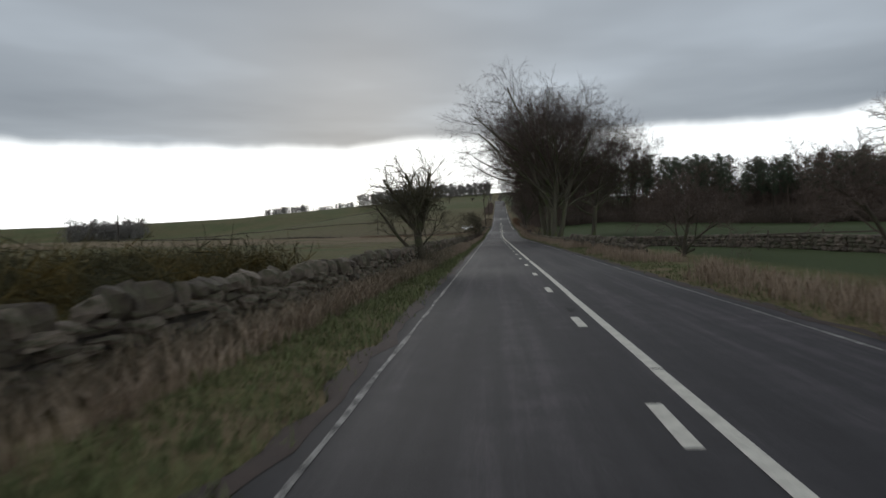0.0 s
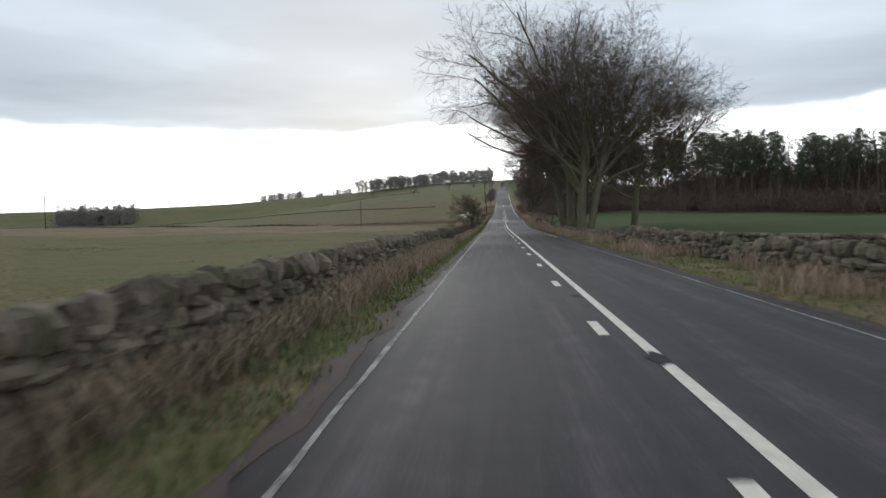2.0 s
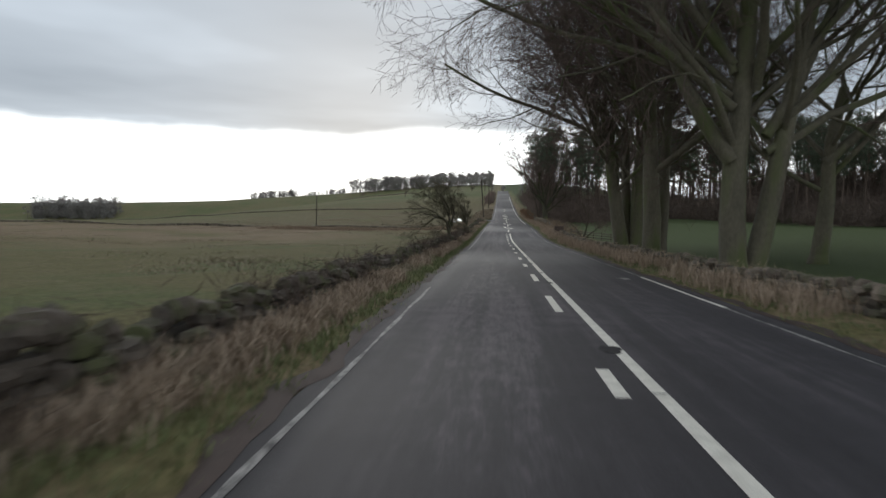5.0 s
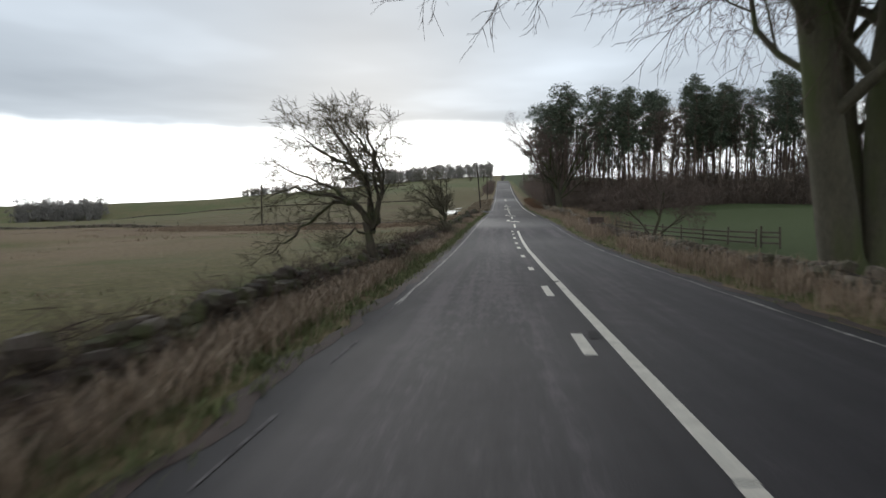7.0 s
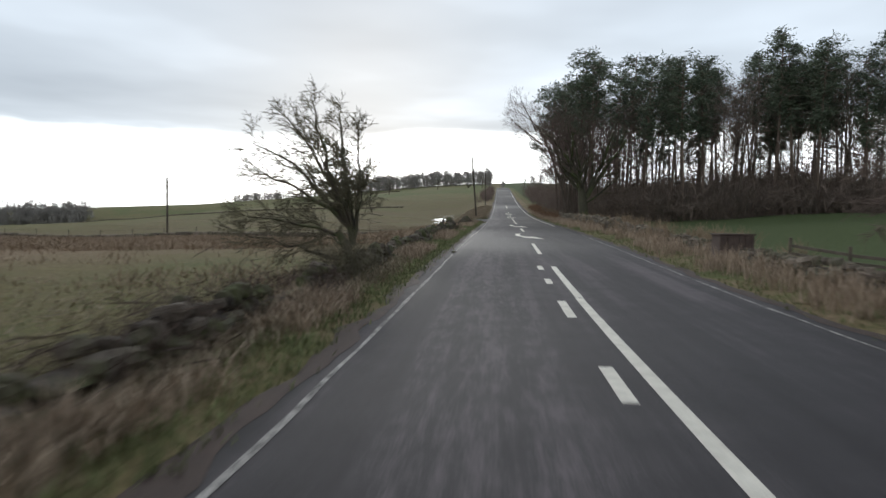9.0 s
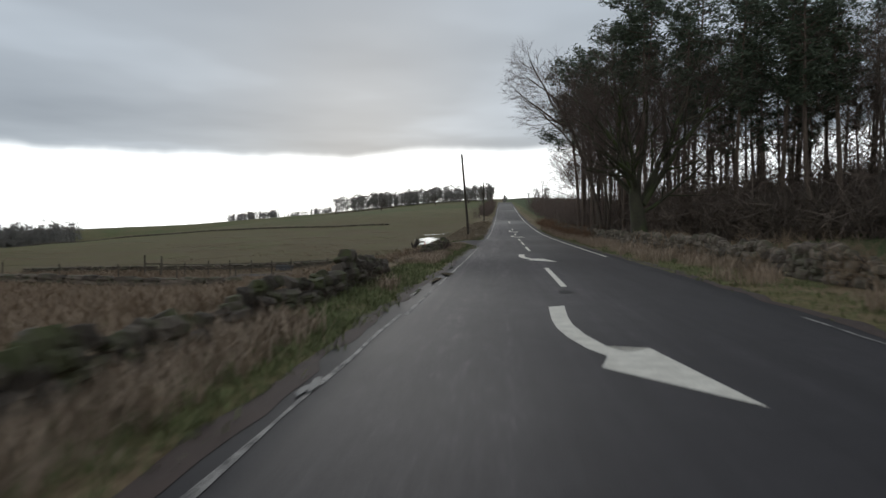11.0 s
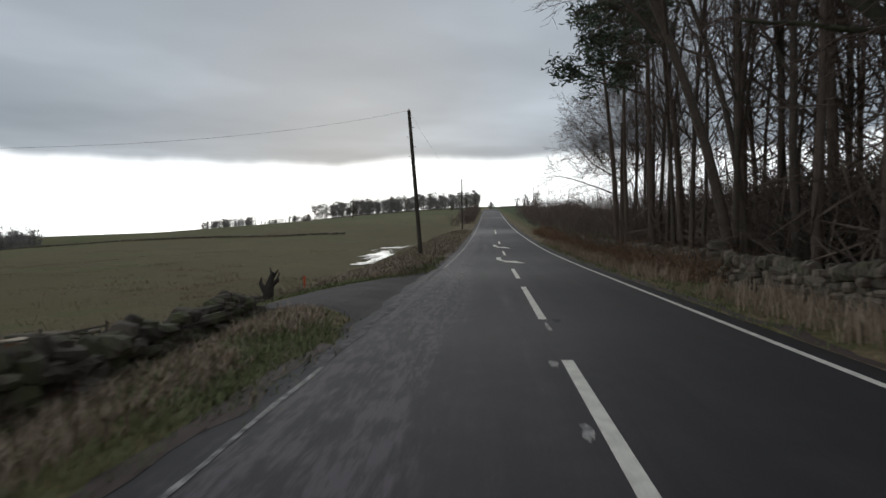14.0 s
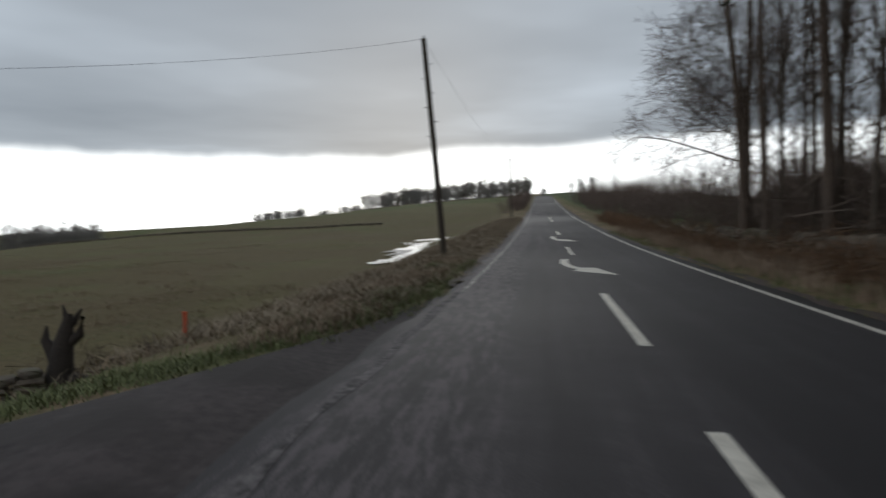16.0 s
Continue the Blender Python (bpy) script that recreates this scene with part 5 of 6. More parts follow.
def twig_haze(name, x, y, z, label, width, seed):
    """Many slender twigs, each one a bent sliver, in one mesh."""
    rng = np.random.default_rng(seed)
    n = len(x)
    c = np.c_[x, y, z]
    a = rng.normal(0, 1, (n, 3))
    a[:, 2] = np.abs(a[:, 2]) * 0.8 + 0.25
    a /= np.linalg.norm(a, axis=1)[:, None]
    b = np.cross(a, rng.normal(0, 1, (n, 3)))
    b /= np.linalg.norm(b, axis=1)[:, None] + 1e-9
    ln = rng.uniform(0.35, 1.0, (n, 1))
    m = c + a * ln + b * ln * 0.18
    w = np.cross(a, b) * width * rng.uniform(0.5, 1.2, (n, 1))
    v = np.stack([c - w, c + w, m + w * 0.6, m - w * 0.6, m + a * ln * 0.8 - b * ln * 0.1], 1).reshape(-1, 3)
    i = np.arange(n)[:, None] * 5
    f = np.concatenate([i + np.array([[0, 1, 2]]), i + np.array([[0, 2, 3]]), i + np.array([[3, 2, 4]])])
    ob = quad_part(name, v, f, M_TWIG)
    return tagged(ob, label, "twigs", kind="stuff")


def left_line(y):
    return float(np.interp(y, [-20, 10, 24, 32, 43, 60, 140, 180, 200, 205, 209, 212], [-9.0, -7.6, -6.4, -5.7, -5.35, -5.3, -5.2, -5.2, -5.2, -5.4, -5.8, -6.3])) + float(road_x(y)) + 0.06 * math.sin(y * 0.5)


def build_scrub():
    rng = np.random.default_rng(5)
    spots = []
    for i in range(620):
        x = 11 + rng.random() * 85
        spots.append((x, float(wood_edge(x)) + rng.random() ** 1.2 * 24 - 1.5, rng.uniform(0.7, 1.35)))
    for i in range(130):
        spots.append((rng.uniform(11, 27), rng.uniform(213, 268), rng.uniform(0.5, 1.0)))
    brush("thicket", spots, "dark tangled undergrowth filling the wood", 16, 2.4, 190, M_THICKET, 0.05, 0.55)
    spots = [(float(left_edge(y)) + rng.normal(-0.15, 0.3), y, rng.uniform(0.5, 1.3)) for y in rng.uniform(80, 150, 190)]
    spots += [(left_line(y) + rng.normal(0.05, 0.25), y, rng.uniform(0.4, 0.8)) for y in rng.uniform(172, 185, 22)] + [(left_line(y) + rng.normal(0.05, 0.25), y, rng.uniform(0.4, 0.85)) for y in rng.uniform(191, 211, 46)]
    brush("heather", spots, "dark brown heather growing over the fallen wall", 17, 0.46, 120, M_HEATHER, 0.05, 0.6)
    spots = [(float(road_x(y)) + rng.uniform(5.0, 7.0), y, rng.uniform(0.55, 1.15)) for y in rng.uniform(217, 285, 210)]
    brush("bracken", spots, "rust-brown dead bracken against the wall below the wood", 18, 0.75, 150, M_BRACKEN, 0.05, 0.5)
    # thick young growth at the back of the wood
    spots = []
    for i in range(150):
        x = rng.uniform(42, 100)
        spots.append((x, float(wood_edge(x)) + rng.uniform(18, 30), rng.uniform(1.4, 2.2)))
    brush("thicket", spots, "tall dark thicket at the back of the wood", 19, 2.4, 190, M_THICKET, 0.06, 0.7)
    # fine bare twigs of the young growth between the trunks
    n = 62000
    x = 10 + rng.random(n) ** 1.1 * 92
    y = wood_edge(x) + rng.random(n) * 22
    z = land(x, y) + 1.0 + rng.random(n) ** 1.8 * 13.5
    twig_haze("twig_tangle", x, y, z, "brown haze of bare young growth between the trunks", 0.036, 20)
    n = 4500
    x = 9.5 + rng.random(n) * 19
    y = np.maximum(wood_edge(x), 209) + rng.random(n) * (252 - np.maximum(wood_edge(x), 209))
    z = land(x, y) + 0.6 + rng.random(n) ** 1.25 * 15
    twig_haze("twig_tangle", x, y, z, "fine bare twigs of young trees by the roadside wall", 0.018, 21)
    # understorey along the front of the wood
    spots = []
    for i in range(150):
        x = 9 + rng.random() * 80
        y = float(wood_edge(x)) + rng.uniform(-2.5, 9)
        spots.append((x, y, rng.uniform(0.7, 1.3)))
    scrub("undergrowth", spots, "dark leafless undergrowth along the edge of the wood", 6, 3.6, 20, M_WOODTREE, thick=0.03)
    # brown hedge and bushes on the right beyond the wood
    spots = [(float(road_x(y)) + rng.uniform(7.5, 22), y, rng.uniform(0.6, 1.3)) for y in rng.uniform(236, 380, 190)]
    scrub("hedgerow", spots, "leafless brown thicket beside the climbing road", 7, 4.8, 17, M_TWIG, thick=0.022)
    spots = [(float(road_x(y)) + rng.uniform(5.4, 9.0), y, rng.uniform(0.5, 1.0)) for y in rng.uniform(160, 205, 46)]
    scrub("bramble", spots, "brown brambles and dead bracken along the verge", 8, 1.3, 26, M_RUSH, thick=0.012)
    spots = [(float(road_x(y)) - rng.uniform(5.0, 8.0), y, rng.uniform(0.5, 1.2)) for y in rng.uniform(330, 430, 40)]
    scrub("hedgerow", spots, "leafless hedge beside the climbing road", 9, 3.2, 26, M_TWIG, thick=0.025)
    spots = [(rng.uniform(-15, -8.2), rng.uniform(26, 38), rng.uniform(0.8, 1.2)) for _ in range(36)]
    brush("gorse", spots, "dark gorse bushes with some yellow flowers behind the wall", 10, 0.85, 420, M_GORSE, 0.06, 0.65)


M_THICKET = mat("undergrowth", (0.18, 0.135, 0.105), (0.08, 0.062, 0.052), 1.5, 12, 0.95, 0.0, island=True)
M_HEATHER = mat("heather", (0.10, 0.07, 0.055), (0.04, 0.028, 0.024), 1.5, 12, 0.95, 0.0, island=True)
M_BRACKEN = mat("bracken", (0.22, 0.13, 0.075), (0.08, 0.048, 0.03), 1.5, 12, 0.95, 0.0, island=True)


def left_edge(y):
    return -5.25 + float(road_x(y))


M_GORSE = mat("gorse_stems", (0.085, 0.078, 0.035), (0.03, 0.028, 0.017), 3, 14, 0.95, 0.0, patch=(0.12, 0.085, 0.025), patch_scale=0.9, island=True)
build_scrub()


def far_wood(name, spots, label, seed, h, material, low=0.1):
    """A stand of distant trees: trunks and ragged crowns of many small faces, in one mesh."""
    rng = np.random.default_rng(seed)
    vs, fs, n = [], [], 0
    for x, y in spots:
        z = lz(x, y)
        hh = h * rng.uniform(0.68, 1.1)
        tr = Limbs()
        tr.tube([(x, y, z - 0.5), (x + rng.normal(0, 0.2), y, z + hh * 0.55), (x + rng.normal(0, 0.4), y, z + hh * 0.9)], 0.42, 0.12, 4)
        tv, tf = tr.data()
        vs.append(tv), fs.extend((tf + n).tolist())
        n += len(tv)
        for _ in range(12):
            c = np.array([x, y, z + hh * rng.uniform(low, 0.93)]) + rng.normal(0, 1, 3) * (hh * 0.12, hh * 0.12, hh * 0.09)
            k = 44
            cc = c + rng.normal(0, 1, (k, 3)) * (hh * 0.075, hh * 0.075, hh * 0.05)
            a, b = rng.normal(0, 1, (k, 3)), rng.normal(0, 1, (k, 3))
            s = hh * rng.uniform(0.014, 0.042, (k, 1))
            v = np.stack([cc, cc + a * s, cc + b * s], 1).reshape(-1, 3)
            vs.append(v)
            fs.extend((np.arange(len(v)).reshape(-1, 3) + n).tolist())
            n += len(v)
    ob = part_data(name, np.concatenate(vs).tolist(), fs, material)
    return tagged(ob, label, "trees", kind="stuff")


# paler and greyer than bark: the haze of distance is mixed into the colour
M_HAZED_TREE = mat("hazed_distant_trees", (0.27, 0.25, 0.225), (0.15, 0.142, 0.132), 0.3, 1.5, 0.95, 0.0)


FIELD_TREE = [(7, 0.3, 3.4, 52, 0.08, 0, 4, 0.6), (6, 0.2, 1.8, 48, 0.15, 0.02, 4, 0.55), (6, 0.2, 1.0, 46, 0.2, 0, 3, 0.6), (0, 0, 0, 0, 0.2, 0, 2, 1)]


def build_distance():
    rng = np.random.default_rng(9)
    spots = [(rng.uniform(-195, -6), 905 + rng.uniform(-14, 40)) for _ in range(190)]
    far_wood("hilltop_wood", spots, "row of tall trees along the hilltop", 21, 18, M_HAZED_TREE, 0.14)
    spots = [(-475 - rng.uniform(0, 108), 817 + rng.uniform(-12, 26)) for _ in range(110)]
    far_wood("plantation", spots, "dark rectangular plantation in the valley", 22, 23, M_HAZED_TREE)
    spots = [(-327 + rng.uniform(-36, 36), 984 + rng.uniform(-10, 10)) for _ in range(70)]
    far_wood("ridge_wood", spots, "low dark trees on the far ridge", 23, 10.5, M_HAZED_TREE, 0.0)
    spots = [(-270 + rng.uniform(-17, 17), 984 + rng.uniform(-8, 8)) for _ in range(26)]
    far_wood("ridge_wood", spots, "low dark scrub on the far ridge", 27, 6, M_HAZED_TREE, 0.0)
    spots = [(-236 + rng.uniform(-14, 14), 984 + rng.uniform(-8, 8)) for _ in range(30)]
    far_wood("ridge_wood", spots, "square clump of dark conifers on the far ridge", 24, 8, M_HAZED_TREE, 0.0)
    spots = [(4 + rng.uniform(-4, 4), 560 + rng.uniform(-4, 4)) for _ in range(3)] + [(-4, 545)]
    far_wood("crest_bush", spots, "dark bush at the crest of the road", 25, 7, M_HAZED_TREE)
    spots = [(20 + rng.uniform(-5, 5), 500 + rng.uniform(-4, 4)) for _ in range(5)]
    far_wood("crest_bush", spots, "dark round bush beside the crest of the road", 26, 8, M_HAZED_TREE)
    for x, y, s in ((-105, 560, 71), (-58, 470, 72), (-40, 560, 73), (-22, 620, 74)):
        bare_tree("field_tree", (x, y, lz(x, y)), "solitary leafless tree in the hillside pasture", s, [(0, 0, (0.05, 0, 1), 4.5, 0.25)], FIELD_TREE, 1.2, M_WOODTREE, M_WOODTREE, group="hillside trees")
    bare_tree("crest_tree", (-9, 520, lz(-9, 520)), "leafless tree by the roadside on the hill", 75, [(0, 0, (0.1, 0, 1), 6.5, 0.25)], FIELD_TREE, 1.2, M_WOODTREE, M_WOODTREE)
    bare_tree("crest_tree", (-4, 500, lz(-4, 500)), "leafless tree by the roadside on the hill", 76, [(0, 0, (0.1, 0, 1), 5.5, 0.2)], FIELD_TREE, 1.2, M_WOODTREE, M_WOODTREE)


build_distance()


# ---------------------------------------------------------------- poles and wires
def utility_pole(x, y, height, r, lean, label, pegs=6):
    base = np.array([x, y, lz(x, y)])
    t = thing("utility_pole", base, label, "utility pole", "line poles")
    top = np.array([lean[0], lean[1], height])
    lm = Limbs()
    lm.tube([(0, 0, -0.4), top * 0.33, top * 0.66, top], r, r * 0.72, 12)
    lm.tube([top, top + np.array((0, 0, 0.03))], [r * 0.72, 0.005], 0, 12)
    lm.make("shaft", M_POLE, t)
    for i in range(pegs):
        f = 0.55 + 0.4 * i / max(1, pegs)
        s = 1 if i % 2 else -1
        bm = box_bm((0.16, 0.03, 0.025), tuple(top * f + np.array([s * (r + 0.05), 0, 0])), 0.005)
        part("step", bm, M_WIRE, t)
    bm = bmesh.new()
    bmesh.ops.create_cone(bm, cap_ends=True, segments=10, radius1=0.05, radius2=0.03, depth=0.12, matrix=Matrix.Translation(top + np.array([0, 0, 0.08])))
    part("insulator", bm, M_CERAMIC, t)
    return base + top


def wire(a, b, sag, label):
    a, b = np.array(a), np.array(b)
    lm = Limbs()
    ts = np.linspace(0, 1, 25)
    pts = a + (b - a) * ts[:, None]
    pts[:, 2] -= sag * 4 * ts * (1 - ts)
    lm.tube(pts, 0.0055, 0.0055, 4)
    ob = lm.make("overhead_wire", M_WIRE, None)
    tagged(ob, label, "wire", "overhead wires")


def build_poles():
    pb = utility_pole(-4.46, 239.4, 9.6, 0.15, (-0.8, 0, 0), "leaning dark wooden utility pole with climbing steps")
    pa = utility_pole(-36.5, 201.9, 6.4, 0.12, (0.02, 0, 0), "thin wooden utility pole in the pasture", 0)
    pc = utility_pole(-3.9, 305.0, 8.6, 0.14, (-0.1, 0, 0), "wooden utility pole beside the climbing road", 4)
    pd = utility_pole(17.5, 420.0, 9.0, 0.14, (0, 0, 0), "distant wooden utility pole on the hillside", 0)
    pe = utility_pole(-95.0, 165.0, 7.0, 0.12, (0, 0, 0), "thin wooden utility pole in the pasture", 0)
    wire(pb, pa, 2.3, "thin overhead wire across the pasture")
    wire(pb, pc, 1.0, "thin overhead wire along the road")
    wire(pa, pe, 1.0, "thin overhead wire across the pasture")
    wire(pc, pd, 1.5, "thin overhead wire up the hill")


build_poles()


# ---------------------------------------------------------------- fences and small things
def post_rail(name, pts, label, height, rails, post_r=0.05, rail=(0.035, 0.09), spacing=None, group=""):
    """Posts at the given places, with horizontal rails from post to post."""
    x0, y0 = pts[0]
    t = thing(name, (x0, y0, lz(x0, y0)), label, "fence", group)
    o = np.array([x0, y0, lz(x0, y0)])
    rn = random.Random(len(pts) * 7 + int(x0))
    tops = []
    for x, y in pts:
        z = lz(x, y)
        lm = Limbs()
        a = np.array([x, y, z - 0.3]) - o
        b = np.array([x + rn.uniform(-0.04, 0.04), y + rn.uniform(-0.04, 0.04), z + height * rn.uniform(0.95, 1.12)]) - o
        lm.tube([a, b], post_r, post_r * 0.95, 7)
        lm.tube([b, b + (0, 0, 0.02)], [post_r * 0.95, 0.004], 0, 7)
        lm.make("post", M_TIMBER, t, smooth=False)
        tops.append(np.array([x, y, z]) - o)
    for a, b in zip(tops[:-1], tops[1:]):
        d = b - a
        length = float(np.linalg.norm(d))
        for h in rails:
            c = (a + b) / 2 + np.array([0, 0, h + rn.uniform(-0.02, 0.02)])
            turn = Matrix.Rotation(math.atan2(d[1], d[0]), 4, "Z") @ Matrix.Rotation(-math.asin(d[2] / length), 4, "Y")
            bm = box_bm((length + 0.05, rail[0], rail[1]), tuple(c), 0.006, turn)
            part("rail", bm, M_TIMBER, t)
    return t


def build_small():
    post_rail("rail_fence", [(7.4 + 0.54 * i, 157.6 - 2.18 * i) for i in range(8)], "weathered timber post-and-rail fence along the green field", 0.85, (0.22, 0.46, 0.7))
    post_rail("hurdle", [(11.3, 142.0), (11.75, 141.0)], "weathered timber hurdle at the fence end", 0.95, (0.25, 0.5, 0.75))
    post_rail("wire_fence", [(-10.8 - 1.05 * i, 215.0 - 1.08 * i) for i in range(12)], "low grey timber fence across the boggy pasture", 0.95, (0.5, 0.8), 0.045, (0.03, 0.06))
    post_rail("rail_fence", [(13.0, 52.5), (15.2, 51.2), (17.4, 50)], "pale timber rails in the field wall gap", 1.0, (0.5, 0.85))
    post_rail("stile", [(-22.9, 204.3), (-23.7, 203.7)], "old timber stile with crooked posts", 1.35, (0.4, 0.8), 0.06)
    post_rail("post_fence", [(-15.0 - 3.1 * i, 197.5 - 0.25 * i) for i in range(14)], "thin wooden fence posts with a top strand along the field wall", 0.95, (0.85,), 0.04, (0.008, 0.008))
    # dead stump
    lm = Limbs()
    lm.tube([(0, 0, -0.2), (0.02, 0, 0.25), (0.08, 0, 0.6), (0.16, 0, 0.95)], [0.2, 0.16, 0.12, 0.05], 0, 9)
    lm.tube([(0.02, 0, 0.3), (-0.12, 0.02, 0.5), (-0.2, 0, 0.62), (-0.17, 0, 0.8)], [0.12, 0.09, 0.06, 0.015], 0, 7)
    lm.tube([(0.1, 0, 0.62), (0.2, 0.04, 0.85), (0.33, 0.02, 1.02)], [0.08, 0.05, 0.012], 0, 6)
    lm.tube([(0.14, 0, 0.85), (0.1, -0.03, 1.08)], [0.05, 0.01], 0, 6)
    lm.tube([(0.08, 0, 0.55), (0.28, 0.05, 0.7), (0.36, 0, 0.92)], [0.09, 0.06, 0.03], 0, 7)
    lm.tube([(0, 0, 0.1), (0.6, 0.1, 0.02), (1.0, 0.1, 0.1)], [0.14, 0.1, 0.05], 0, 7)
    s = lm.make("tree_stump", mat("charred_wood", (0.06, 0.048, 0.04), (0.022, 0.018, 0.016), 3, 30, 0.95, 0.7), None)
    s.location = (-8.6, 221.7, lz(-8.6, 221.7))
    s.scale = (1.3, 1.3, 1.35)
    tagged(s, "blackened forked tree stump at the lane corner", "stump")
    brush("bracken", [(-8.9, 222.0, 0.9), (-8.2, 222.2, 0.8), (-7.6, 222.8, 0.7), (-6.8, 223.2, 0.6), (-9.8, 221.6, 0.7)], "dark dead bracken heaped round the stump", 22, 0.5, 160, M_HEATHER, 0.06, 0.5)
    # orange marker post
    t = thing("marker_post", (-8.0, 224.6, lz(-8.0, 224.6)), "short bright orange marker post in the grass", "marker")
    M_ORANGE = mat("orange_plastic", (0.62, 0.12, 0.05), (0.4, 0.07, 0.03), 4, 20, 0.6, 0.0)
    part("shaft", box_bm((0.09, 0.05, 0.7), (0, 0, 0.33), 0.012), M_ORANGE, t)
    part("cap", box_bm((0.11, 0.07, 0.06), (0, 0, 0.7), 0.012), M_ORANGE, t)
    # timber box with a pale lid by the fence
    t = thing("timber_box", (-12.6, 214.2, lz(-12.6, 214.2)), "small brown timber box with a pale flat lid", "box")
    M_BOX = mat("brown_boards", (0.20, 0.11, 0.06), (0.09, 0.05, 0.03), 4, 30, 0.9, 0.3)
    M_LID = mat("pale_lid", (0.42, 0.34, 0.25), (0.28, 0.22, 0.16), 4, 30, 0.8, 0.2)
    part("body", box_bm((0.62, 0.6, 0.75), (0, 0, 0.36), 0.015), M_BOX, t)
    part("lid", box_bm((0.74, 0.72, 0.07), (0, 0, 0.78), 0.015), M_LID, t)
    # rusty sheet-metal box in the verge, ribbed
    t = thing("metal_box", (6.1, 158.7, lz(6.1, 158.7)), "rusty brown ribbed metal box standing on the verge", "box")
    M_RUST = mat("rusty_sheet", (0.10, 0.07, 0.058), (0.045, 0.032, 0.028), 3, 26, 0.85, 0.4)
    part("body", box_bm((1.05, 0.8, 0.8), (0, 0, 0.4), 0.02), M_RUST, t)
    part("lid", box_bm((1.13, 0.88, 0.05), (0, 0, 0.83), 0.01), M_RUST, t)
    for i in range(6):
        part("rib", box_bm((0.05, 0.04, 0.74), (-0.45 + 0.18 * i, -0.415, 0.4), 0.008), M_RUST, t)
    # water trough
    t = thing("water_trough", (-17.2, 211.5, lz(-17.2, 211.5)), "grey water trough with standing water beside a post", "trough")
    M_TROUGH = mat("grey_trough", (0.10, 0.105, 0.11), (0.05, 0.05, 0.055), 4, 30, 0.6, 0.2)
    bm = box_bm((1.2, 0.6, 0.5), (0, 0, 0.22), 0.03)
    top = max(bm.faces, key=lambda f: f.calc_center_median().z)
    bmesh.ops.inset_individual(bm, faces=[top], thickness=0.07)
    bmesh.ops.translate(bm, vec=(0, 0, -0.12), verts=top.verts)
    part("tank", bm, M_TROUGH, t)
    part("water", box_bm((1.04, 0.44, 0.01), (0, 0, 0.41)), M_WATER, t)


build_small()


# ---------------------------------------------------------------- grass
def blades(spots, rng, h, w, per, droop=0.35, spread=0.1):
    """Tufts: every blade is a bent pair of triangles."""
    spots = np.asarray(spots)
    n = len(spots) * per
    base = np.repeat(spots[:, :3], per, 0) + np.c_[rng.normal(0, spread, (n, 2)), np.zeros(n)]
    size = np.repeat(spots[:, 3], per) * rng.uniform(0.55, 1.15, n)
    a = rng.uniform(0, math.tau, n)
    side = np.c_[-np.sin(a), np.cos(a), np.zeros(n)] * (w * rng.uniform(0.6, 1.2, n))[:, None]
    out = np.c_[np.cos(a), np.sin(a), np.zeros(n)]
    up = np.array([0, 0, 1.0])
    k = (droop * rng.uniform(0.3, 1.4, n) * h * size)[:, None]
    mid = base + up * (h * size * 0.6)[:, None] + out * k * 0.35
    tip = base + up * (h * size)[:, None] + out * k
    v = np.stack([base - side, base + side, mid + side * 0.8, mid - side * 0.8, tip], 1).reshape(-1, 3)
    i = np.arange(n)[:, None] * 5
    return v, np.concatenate([i + np.array([[0, 1, 2]]), i + np.array([[0, 2, 3]]), i + np.array([[3, 2, 4]])])


def tuft_field(name, label, rng, xs, ys, size, h, w, per, material, droop=0.35, spread=0.1):
    z = land(xs, ys) - 0.03
    v, f = blades(np.c_[xs, ys, z, size], rng, h, w, per, droop, spread)
    ob = quad_part(name, v, f, material)
    tagged(ob, label, "grass", kind="stuff")


